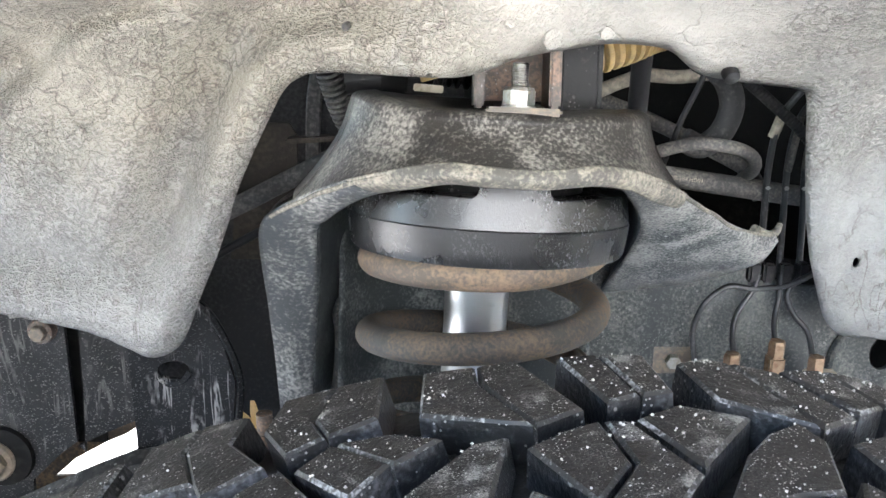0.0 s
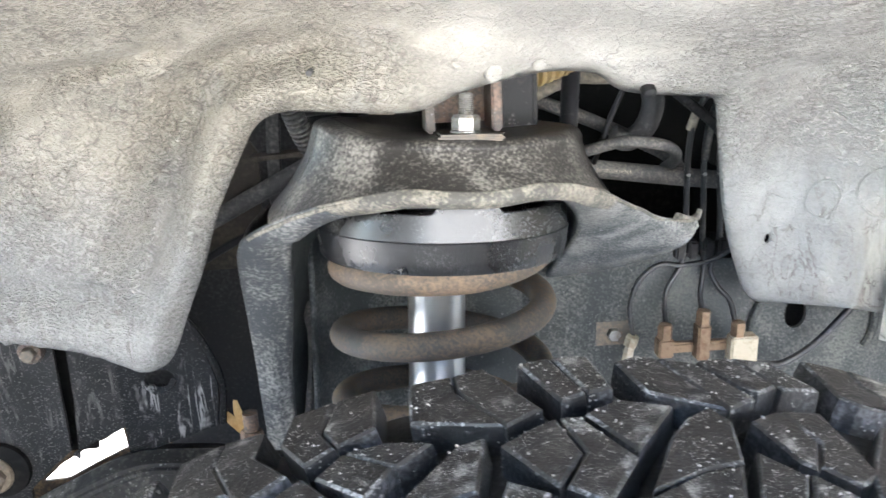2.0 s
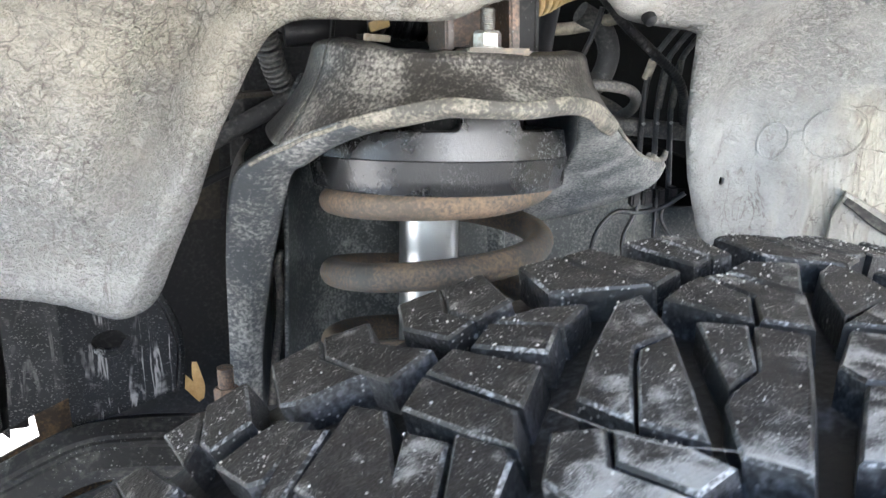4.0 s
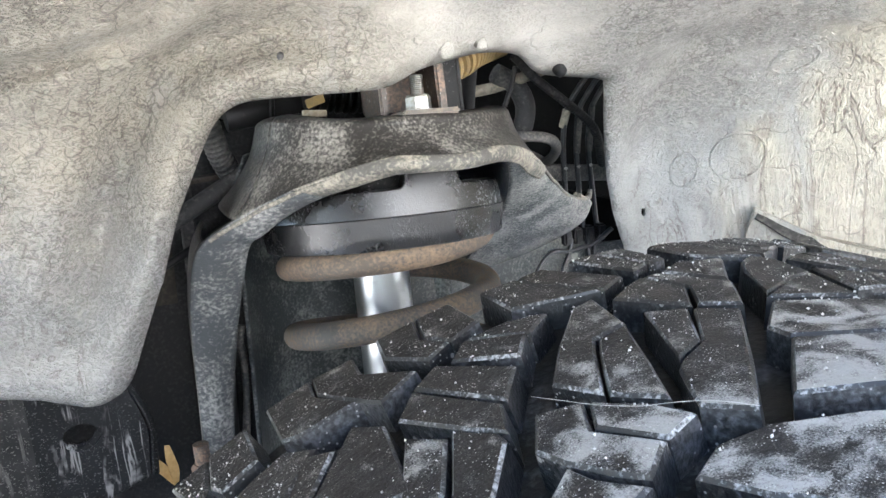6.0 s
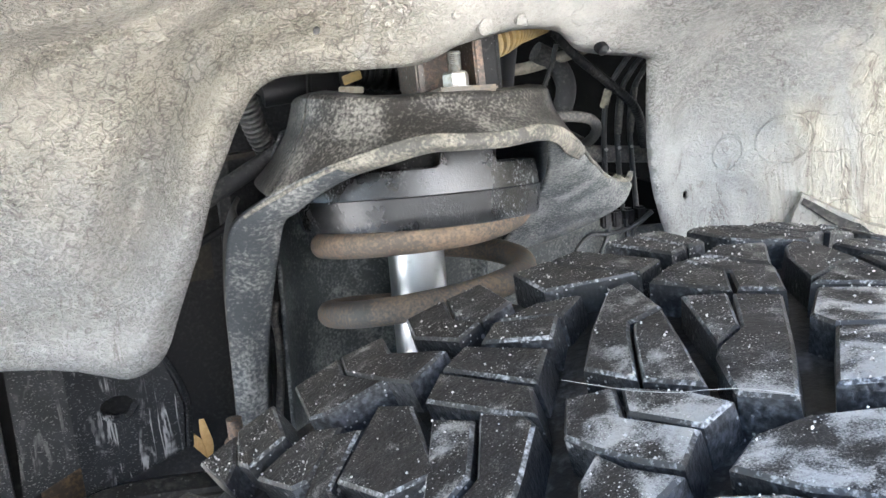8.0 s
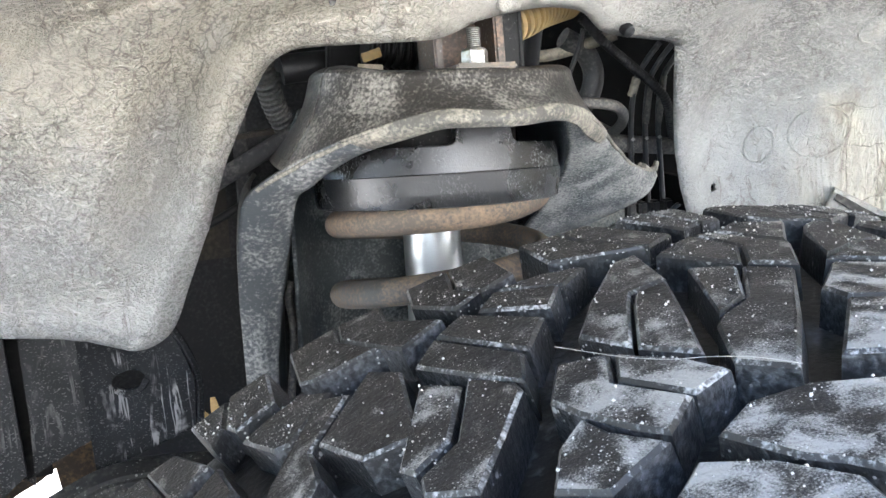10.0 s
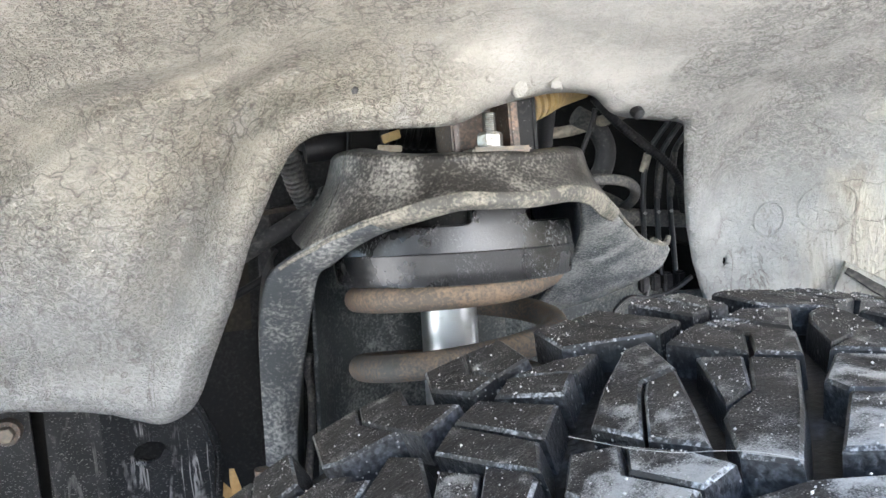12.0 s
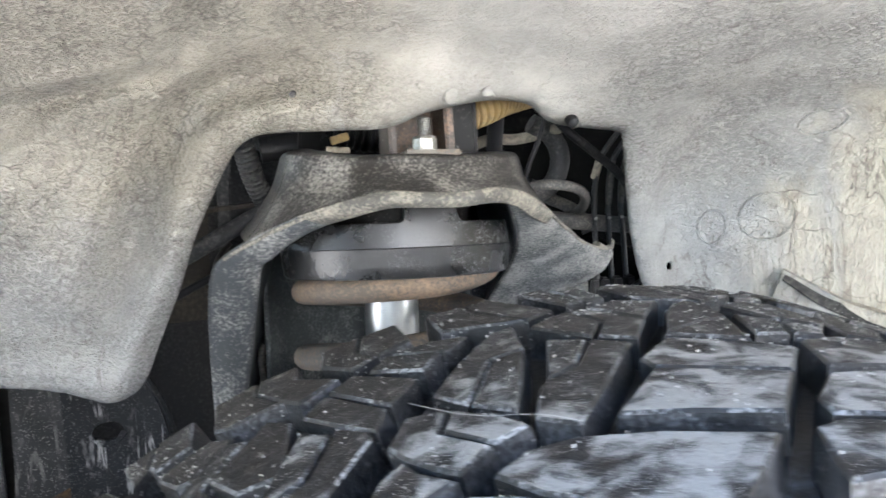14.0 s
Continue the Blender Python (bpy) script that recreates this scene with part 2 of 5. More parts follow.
def splashed(name, base, chalk, runs, haze, flecks=1.0):
    """Black sheet metal with slanting dashes of dried splash and thin runs below them."""
    m, nt, b = material(name, 0.5, 0, 0.12)
    tc = nt.nodes.new("ShaderNodeTexCoord")
    warp = nt.nodes.new("ShaderNodeTexNoise")
    warp.inputs["Scale"].default_value = 60
    add = nt.nodes.new("ShaderNodeVectorMath")
    add.operation = "MULTIPLY_ADD"
    add.inputs[1].default_value = (0.014, 0.014, 0.014)
    nt.links.new(tc.outputs["Object"], warp.inputs["Vector"])
    nt.links.new(warp.outputs["Color"], add.inputs[0])
    nt.links.new(tc.outputs["Object"], add.inputs[2])
    marks = None
    for scale, turn, size in ((230, 18, 0.17), (420, -12, 0.24), (760, 10, 0.30)):
        mp = nt.nodes.new("ShaderNodeMapping")
        mp.inputs["Rotation"].default_value = (0, radians(turn), 0)
        mp.inputs["Scale"].default_value = (0.55, 0.6, 1.1)
        v = nt.nodes.new("ShaderNodeTexVoronoi")
        v.inputs["Scale"].default_value = scale
        nt.links.new(add.outputs[0], mp.inputs["Vector"])
        nt.links.new(mp.outputs["Vector"], v.inputs["Vector"])
        d = math_node(nt, "MULTIPLY", ramp(nt, v.outputs["Distance"], size * 0.6, size, 1, 0), ramp(nt, noise_tex(nt, scale * 0.3, 3), 0.42, 0.54))
        marks = d if marks is None else math_node(nt, "MAXIMUM", marks, d)
    run = math_node(nt, "ABSOLUTE", math_node(nt, "SUBTRACT", noise_tex(nt, 55, 5, 0.7, (1, 1, 0.11)), 0.5), 0)
    run = math_node(nt, "MULTIPLY", ramp(nt, run, 0.006, 0.035, 1, 0), ramp(nt, noise_tex(nt, 24, 4, 0.5), 0.50, 0.62, 0, runs))
    film = ramp(nt, noise_tex(nt, 16, 6, 0.5, (1, 1, 0.5)), 0.35, 0.75)
    col = mix(nt, base, tuple(2.0 * c + haze for c in base), film)
    col = mix(nt, col, chalk, math_node(nt, "MULTIPLY", math_node(nt, "MAXIMUM", math_node(nt, "MULTIPLY", marks, flecks), run), 0.72))
    nt.links.new(col, b.inputs["Base Color"])
    nt.links.new(ramp(nt, film, 0, 1, 0.45, 0.75), b.inputs["Roughness"])
    nt.links.new(bump(nt, math_node(nt, "ADD", noise_tex(nt, 90, 5), math_node(nt, "MULTIPLY", marks, 0.4)), 0.5, 0.0012), b.inputs["Normal"])
    return m


def spacer_material():
    """Black moulded plastic: a satin skin, finely beaded with dried spots, a little duller where rubbed."""
    m, nt, b = material("moulded_black_plastic", 0.3, 0, 0.7)
    b.inputs["Coat Weight"].default_value, b.inputs["Coat Roughness"].default_value = 0.35, 0.20
    speck = noise_tex(nt, 620, 4, 0.3, (1, 1, 0.7), 0.7)
    beads = ramp(nt, voronoi(nt, 640), 0.20, 0.42, 1, 0)
    rubbed = ramp(nt, noise_tex(nt, 24, 4, 0.2), 0.35, 0.70)
    where = ramp(nt, noise_tex(nt, 42, 4, 0.3), 0.42, 0.66)
    spots = math_node(nt, "MULTIPLY", ramp(nt, speck, 0.52, 0.64), where)
    col = mix(nt, (0.0050, 0.0050, 0.0054), (0.012, 0.012, 0.0125), noise_tex(nt, 60, 5, 0.2))
    col = mix(nt, col, (0.034, 0.034, 0.036), math_node(nt, "MULTIPLY", rubbed, 0.45))
    col = mix(nt, col, (0.24, 0.24, 0.24), math_node(nt, "MULTIPLY", spots, 0.34))
    nt.links.new(col, b.inputs["Base Color"])
    nt.links.new(ramp(nt, math_node(nt, "MAXIMUM", rubbed, spots), 0, 1, 0.24, 0.38), b.inputs["Roughness"])
    h = math_node(nt, "ADD", speck, math_node(nt, "MULTIPLY", math_node(nt, "MULTIPLY", beads, where), 0.7))
    nt.links.new(bump(nt, h, 0.5, 0.0005), b.inputs["Normal"])
    return m


# less dusty than the lugs, and darkened for the shade down between them
GROOVE = dirty("shaded_groove_rubber", (0.011, 0.0112, 0.012), (0.10, 0.103, 0.110), 0.45, 0, 300, 30, (0.50, 0.70), 0.0006, 0.2)
RUBBER_EDGE = dirty("scuffed_lug_edge", (0.018, 0.018, 0.018), (0.34, 0.345, 0.35), 0.42, 0, 620, 45, (0.49, 0.66), 0.0005, 0.5)
# flank dust tinted blue, the sky's sheen put into its colour
RUBBER_SIDE = dirty("dusty_sky_tinted_lug_flank", (0.0105, 0.0108, 0.0118), (0.115, 0.119, 0.128), 0.40, 0, 420, 28, (0.44, 0.76), 0.0012, 0.38, None, 0.6, 0.45, 0.0)
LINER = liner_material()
RUBBER = rubber_material()
BLACK_PAINT = dirty("dusty_black_paint", (0.024, 0.0215, 0.019), (0.29, 0.275, 0.245), 0.40, 0, 460, 24, (0.455, 0.70), 0.0008, 0.35, None, 0.75, 0.12)
# blue-black paint, kept darker to carry the shade of the wing's hollow
TOWER_DARK = dirty("shaded_blue_black_steel", (0.015, 0.019, 0.025), (0.090, 0.104, 0.122), 0.42, 0, 420, 20, (0.48, 0.74), 0.0006, 0.35, None, 0.75, 0.25)
TOWER_IN = dirty("blue_grey_steel", (0.030, 0.036, 0.038), (0.22, 0.232, 0.222), 0.5, 0, 380, 26, (0.44, 0.70), 0.0005, 0.3, None, 0.85, 0.12)
WING = dirty("dusty_blue_grey_wing", (0.040, 0.045, 0.050), (0.30, 0.30, 0.285), 0.45, 0, 520, 30, (0.40, 0.62), 0.0006, 0.35, None, 0.85, 0.35)
INNER = dirty("grimy_inner_wing", (0.020, 0.020, 0.021), (0.075, 0.075, 0.076), 0.6, 0, 300, 12, (0.45, 0.72), 0.0006, 0.25, (1, 1, 0.4))
LIP_PAINT = dirty("rust_flecked_grey_edge", (0.080, 0.077, 0.068), (0.31, 0.284, 0.232), 0.6, 0, 420, 40, (0.42, 0.66), 0.0008, 0.4)
LEG_PAINT = dirty("streaked_grey_leg", (0.050, 0.055, 0.058), (0.35, 0.345, 0.325), 0.55, 0, 330, 30, (0.45, 0.70), 0.0007, 0.4, (1, 1, 0.4), 0.85, 0.2)
SPACER = spacer_material()
COIL_TAN = dirty("tan_rusted_spring", (0.10, 0.082, 0.066), (0.25, 0.175, 0.12), 0.6, 0, 420, 20, (0.42, 0.62), 0.0005, 0.4)
COIL = dirty("rusty_spring_steel", (0.055, 0.052, 0.048), (0.165, 0.124, 0.088), 0.55, 0, 420, 24, (0.42, 0.64), 0.0005, 0.4)
SATIN_BLACK = dirty("satin_black_bracket", (0.012, 0.012, 0.012), (0.05, 0.046, 0.042), 0.55, 0, 300, 40, (0.52, 0.72), 0.0005, 0.2, None, 0.8, 0.2)
CHROME = dirty("polished_zinc_sleeve", (0.66, 0.68, 0.70), (0.5, 0.5, 0.5), 0.34, 1.0, 300, 30, (0.62, 0.9), 0.00008, 0.5, (1, 1, 0.1), 0.5)
ZINC = dirty("zinc_plated_steel", (0.36, 0.36, 0.345), (0.22, 0.19, 0.15), 0.34, 1.0, 400, 80, (0.46, 0.66), 0.0005, 0.5, None, 0.6)
RUST_EDGE = dirty("rust_brown_edge", (0.040, 0.031, 0.024), (0.13, 0.085, 0.046), 0.8, 0, 300, 35, (0.44, 0.66), 0.0006, 0.2)
RUSTY = dirty("brown_rusted_bracket", (0.070, 0.057, 0.047), (0.22, 0.145, 0.105), 0.5, 0, 400, 35, (0.46, 0.66), 0.0006, 0.4, None, 0.8, 0.35)
RUSTY_GREY = dirty("dull_grey_steel", (0.125, 0.112, 0.095), (0.22, 0.175, 0.130), 0.6, 0.2, 300, 45, (0.44, 0.66), 0.0006, 0.4)
BRASS = dirty("tarnished_brass", (0.25, 0.175, 0.115), (0.16, 0.095, 0.058), 0.5, 0.5, 260, 50, (0.45, 0.65), 0.0004, 0.5)
PALE_BRASS = dirty("pale_zinc_block", (0.50, 0.45, 0.35), (0.35, 0.28, 0.20), 0.5, 0.4, 260, 50, (0.45, 0.65), 0.0004, 0.5)
HOSE = dirty("grey_rubber_hose", (0.052, 0.051, 0.050), (0.19, 0.176, 0.155), 0.6, 0, 420, 22, (0.44, 0.68), 0.0004, 0.4)
TAN_HOSE = dirty("tan_dusty_hose", (0.20, 0.18, 0.15), (0.40, 0.35, 0.27), 0.7, 0, 240, 30, (0.40, 0.62), 0.0005)
BLACK_PLASTIC = dirty("black_plastic", (0.012, 0.012, 0.013), (0.09, 0.086, 0.08), 0.5, 0, 240, 25, (0.52, 0.74), 0.0004, 0.3)
LINE_BLACK = dirty("black_coated_pipe", (0.03, 0.031, 0.033), (0.14, 0.14, 0.14), 0.35, 0, 300, 40, (0.52, 0.74), 0.0003)
YELLOW = dirty("faded_yellow_conduit", (0.48, 0.33, 0.13), (0.36, 0.27, 0.15), 0.6, 0, 260, 40, (0.40, 0.65), 0.0004)
DIM = dirty("dim_grey_sleeve", (0.040, 0.040, 0.041), (0.15, 0.145, 0.135), 0.6, 0, 300, 22, (0.46, 0.70), 0.0005, 0.25)
RAIL = dirty("splashed_grey_frame", (0.026, 0.031, 0.033), (0.16, 0.165, 0.150), 0.45, 0, 420, 18, (0.44, 0.70), 0.0008, 0.4, (1, 1, 0.6), 0.85, 0.2)
MUD_BLACK = splashed("mud_splashed_black_panel", (0.013, 0.0133, 0.014), (0.26, 0.254, 0.242), 0.35, 0.012, 0.55)
MUD_STREAK = splashed("streaked_black_bracket", (0.006, 0.0065, 0.0075), (0.30, 0.30, 0.30), 1.0, 0.004, 0.30)
BROWN_DIM = dirty("dim_brown_steel", (0.040, 0.034, 0.028), (0.10, 0.085, 0.066), 0.6, 0, 260, 22, (0.44, 0.70), 0.0006, 0.25)
ARM = dirty("dusty_dark_arm", (0.022, 0.021, 0.020), (0.10, 0.095, 0.085), 0.6, 0, 200, 26, (0.46, 0.70), 0.001, 0.25, None, 0.85, 0.3)
ALLOY = dirty("oxidised_alloy", (0.15, 0.125, 0.095), (0.26, 0.21, 0.155), 0.6, 0.2, 200, 26, (0.42, 0.65), 0.0008, 0.3)
# near-black coat; on the bay walls and backings it stands in for shade
DARK = dirty("near_black_metal_and_shade", (0.009, 0.009, 0.009), (0.03, 0.028, 0.026), 0.8, 0, 120, 10, (0.5, 0.75), 0.0005, 0.1)
GRIT = dirty("pale_grit", (0.44, 0.43, 0.41), (0.22, 0.215, 0.205), 0.9, 0, 300, 40, (0.4, 0.7), 0.0002)
LEAF = dirty("dry_leaf", (0.50, 0.33, 0.14), (0.36, 0.22, 0.09), 0.7, 0, 300, 60, (0.4, 0.7), 0.0002)
PAINT = dirty("grey_body_paint", (0.30, 0.30, 0.30), (0.26, 0.26, 0.25), 0.35, 0, 100, 6, (0.5, 0.8), 0.0001)
# for the added wall that reflects sunlight at the vehicle
BOUNCE = dirty("pale_bounce_render", (0.66, 0.665, 0.67), (0.57, 0.575, 0.58), 0.9, 0, 30, 1.0, (0.4, 0.7), 0.002)
CONCRETE = dirty("pale_concrete", (0.34, 0.33, 0.315), (0.27, 0.262, 0.25), 0.9, 0, 30, 1.2, (0.4, 0.65), 0.002)


# ---- mesh helpers ----
from mathutils.geometry import delaunay_2d_cdt


def mesh_object(name, verts, faces, mat, smooth=True):
    me = bpy.data.meshes.new(name)
    me.from_pydata([tuple(v) for v in verts], [], faces)
    bm = bmesh.new()
    bm.from_mesh(me)
    bmesh.ops.recalc_face_normals(bm, faces=bm.faces)
    bm.to_mesh(me)
    bm.free()
    if smooth:
        me.shade_smooth()
    me.materials.append(mat)
    return new(name, me)


def finish(name, bm, mat, parent=None, label="", smooth=False):
    me = bpy.data.meshes.new(name)
    bmesh.ops.recalc_face_normals(bm, faces=bm.faces)
    bm.to_mesh(me)
    bm.free()
    if smooth:
        me.shade_smooth()
        me.set_sharp_from_angle(angle=radians(35))
    me.materials.append(mat)
    ob = new(name, me)
    ob.parent = parent
    if label:
        ob["label"] = label
    return ob


def part(name, bm, mat, parent, label="", smooth=False):
    return finish(name, bm, mat, parent, label, smooth)


def child(ob, parent, label=""):
    ob.parent = parent
    if label:
        ob["label"] = label
    return ob


def thing(name, place, label, category, group="", kind=""):
    e = new(name)
    e.empty_display_size = 0.02
    e.location = place
    return tagged(e, label, category, group, kind)


def at_home(parent):
    """World-placed parts under a thing that stands elsewhere."""
    bpy.context.view_layer.update()
    for c in parent.children:
        c.matrix_parent_inverse = parent.matrix_world.inverted()
        for d in c.children:
            d.matrix_parent_inverse = Matrix()
    return parent


def spline(points, per=8):
    """A smooth curve through a few points."""
    p = [Vector(q) for q in points]
    p = [2 * p[0] - p[1]] + p + [2 * p[-1] - p[-2]]
    out = []
    for i in range(1, len(p) - 2):
        a, b, c, d = p[i - 1 : i + 3]
        for k in range(per):
            u = k / per
            out.append(0.5 * ((2 * b) + (c - a) * u + (2 * a - 5 * b + 4 * c - d) * u * u + (3 * b - a - 3 * c + d) * u ** 3))
    out.append(p[-2].copy())
    return out


def frames_along(path, up=Vector((0, 0, 1))):
    out = []
    n = None
    for i, p in enumerate(path):
        t = (path[min(i + 1, len(path) - 1)] - path[max(i - 1, 0)]).normalized()
        if n is None:
            n = up - t * up.dot(t)
            if n.length < 1e-3:
                n = Vector((1, 0, 0)) - t * t.x
        n = (n - t * n.dot(t)).normalized()
        out.append((p, t, n, t.cross(n)))
    return out


def tube_bm(path, radius, sides=12, bm=None, ripple=None):
    """A round tube along a path; ripple(i) scales the radius ring by ring."""
    bm = bm or bmesh.new()
    rings = []
    for i, (p, t, n, b) in enumerate(frames_along(path)):
        r = radius(i / (len(path) - 1)) if callable(radius) else radius
        r *= ripple(i) if ripple else 1
        rings.append([bm.verts.new(p + r * (math.cos(a) * n + math.sin(a) * b)) for a in (2 * math.pi * k / sides for k in range(sides))])
    for a, b in zip(rings, rings[1:]):
        for k in range(sides):
            bm.faces.new((a[k], a[(k + 1) % sides], b[(k + 1) % sides], b[k]))
    bm.faces.new(rings[0])
    bm.faces.new(rings[-1])
    return bm


def strip_bm(path, width, thick, face, bm=None):
    """A flat bar along a path: width across, thick along the way 'face' looks. width and thick may be functions."""
    bm = bm or bmesh.new()
    rings = []
    n = len(path)
    for i, p in enumerate(path):
        u = i / (n - 1)
        t = (path[min(i + 1, n - 1)] - path[max(i - 1, 0)]).normalized()
        f = Vector(face(u) if callable(face) else face)
        f = (f - t * f.dot(t)).normalized()
        s = t.cross(f)
        w = (width(u) if callable(width) else width) / 2
        h = (thick(u) if callable(thick) else thick) / 2
        c = min(w, h) * 0.45
        ring = [(w, h - c), (w - c, h), (c - w, h), (-w, h - c), (-w, c - h), (c - w, -h), (w - c, -h), (w, c - h)]
        rings.append([bm.verts.new(p + a * s + b * f) for a, b in ring])
    for a, b in zip(rings, rings[1:]):
        for k in range(8):
            bm.faces.new((a[k], a[(k + 1) % 8], b[(k + 1) % 8], b[k]))
    bm.faces.new(rings[0])
    bm.faces.new(rings[-1])
    return bm


def lathe_bm(profile, sides=48, bm=None, a0=0.0, a1=2 * math.pi):
    """Turns (radius, height) pairs about z."""
    bm = bm or bmesh.new()
    full = abs(a1 - a0 - 2 * math.pi) < 1e-6
    count = sides if full else sides + 1
    rings = []
    for r, z in profile:
        rings.append([bm.verts.new((r * math.cos(a0 + (a1 - a0) * k / sides), r * math.sin(a0 + (a1 - a0) * k / sides), z)) for k in range(count)])
    for a, b in zip(rings, rings[1:]):
        for k in range(sides):
            bm.faces.new((a[k], a[(k + 1) % count], b[(k + 1) % count], b[k]))
    return bm


def box_bm(size, m=Matrix(), bevel=0.0, bm=None):
    bm = bm or bmesh.new()
    made = bmesh.ops.create_cube(bm, size=1, matrix=m @ Matrix.Diagonal((*size, 1)))
    if bevel:
        es = list({e for v in made["verts"] for e in v.link_edges})
        bmesh.ops.bevel(bm, geom=es, offset=bevel, segments=2, affect="EDGES")
    return bm


def hex_bm(r, h, m=Matrix(), bm=None):
    """A hexagon head with a chamfered top."""
    bm = bm or bmesh.new()
    rings = []
    for rr, z in ((r, 0), (r, h * 0.82), (r * 0.86, h)):
        rings.append([bm.verts.new(m @ Vector((rr * math.cos(math.pi * k / 3), rr * math.sin(math.pi * k / 3), z))) for k in range(6)])
    for a, b in zip(rings, rings[1:]):
        for k in range(6):
            bm.faces.new((a[k], a[(k + 1) % 6], b[(k + 1) % 6], b[k]))
    bm.faces.new(rings[0])
    bm.faces.new(rings[-1])
    return bm


def plate_bm(outline, thick, m=Matrix(), holes=(), bulge=None):
    """A plate in its own x-z plane, its face towards -y, with holes cut through; bulge(x, z) pushes it along y."""
    loops = [outline, *holes]
    pts, edges, faces_in = [], [], []
    for loop in loops:
        b = len(pts)
        pts += [Vector(p) for p in loop]
        edges += [(b + k, b + (k + 1) % len(loop)) for k in range(len(loop))]
    v2, e2, f2, *_ = delaunay_2d_cdt(pts, edges, [], 1, 1e-6)
    bm = bmesh.new()
    fr, bk = [], []
    for p in v2:
        d = bulge(p.x, p.y) if bulge else 0
        fr.append(bm.verts.new(m @ Vector((p.x, d, p.y))))
        bk.append(bm.verts.new(m @ Vector((p.x, d + thick, p.y))))

    def in_hole(c):
        return any(inside(c, h) for h in holes)

    used = {}
    for f in f2:
        c = sum((v2[k] for k in f), Vector((0, 0))) / len(f)
        if in_hole(c) or not inside(c, outline):
            continue
        bm.faces.new([fr[k] for k in f])
        bm.faces.new([bk[k] for k in reversed(f)])
        for a, b in zip(f, (*f[1:], f[0])):
            used[(a, b)] = 1
    for a, b in used:
        if (b, a) not in used:
            bm.faces.new((fr[a], bk[a], bk[b], fr[b]))
    bmesh.ops.delete(bm, geom=[v for v in bm.verts if not v.link_faces], context="VERTS")
    return bm


def inside(p, poly):
    hit = False
    for (ax, ay), (bx, by) in zip(poly, (*poly[1:], poly[0])):
        if (ay > p[1]) != (by > p[1]) and p[0] < (bx - ax) * (p[1] - ay) / (by - ay) + ax:
            hit = not hit
    return hit


def smooth_step(a, b, x):
    u = min(max((x - a) / (b - a), 0), 1)
    return u * u * (3 - 2 * u)


# ---- the wheel-arch liner ----
WALL_X = (-.90, -.60, -.45, -.28, -.19, -.13, -.05, 0, .05, .12, .19, .25, .315, .35, .40, .45, .52, .60, .75)
WALL_Y = (.70, .66, .62, .560, .528, .514, .485, .462, .476, .515, .555, .586, .625, .605, .575, .535, .48, .38, .2)


def liner_point(x, s):
    """The liner's sheet: up the inner wall, then over into the arch."""
    k = smooth_step(.02, .30, x)
    z0 = .948 + .03 * smooth_step(-.2, -.02, x) * (1 - k) - .108 * k
    r = .06 + .10 * k
    y = sum(float(np.interp(x + d, WALL_X, WALL_Y)) for d in (-.02, -.01, 0, .01, .02)) / 5
    a = min(max((s - z0) / r, 0), 1.2)
    z = min(s, z0) + r * math.sin(a)
    y -= r * (1 - math.cos(a))
    ex = max(0, s - z0 - 1.2 * r)
    return Vector((x, y - ex * math.sin(1.2), z + ex * math.cos(1.2)))


OPENING = [(-.60, .760), (-.45, .765), (-.36, .785), (-.308, .790), (-.260, .788), (-.226, .784), (-.200, .7765), (-.183, .779), (-.1675, .792), (-.153, .824), (-.136, .862), (-.124, .895),
           (-.111, .922), (-.099, .945), (-.090, .959), (-.080, .966), (-.066, .969), (-.024, .969), (.008, .969), (.026, .973), (.042, .979), (.070, .984),
           (.095, .988), (.118, .9885), (.134, .986), (.152, .974), (.170, .970), (.200, .969), (.224, .968), (.234, .958), (.254, .900),
           (.276, .832), (.290, .796), (.302, .775), (.318, .763), (.345, .764), (.40, .766), (.46, .757), (.60, .73)]


FOLD = np.array([(q.x, q.y) for q in spline([(-.34, .93, 0), (-.27, .966, 0), (-.22, 1.002, 0), (-.178, 1.016, 0), (-.144, 1.026, 0), (-.126, 1.044, 0), (-.114, 1.078, 0), (-.095, 1.16, 0), (-.08, 1.3, 0)], 10)])


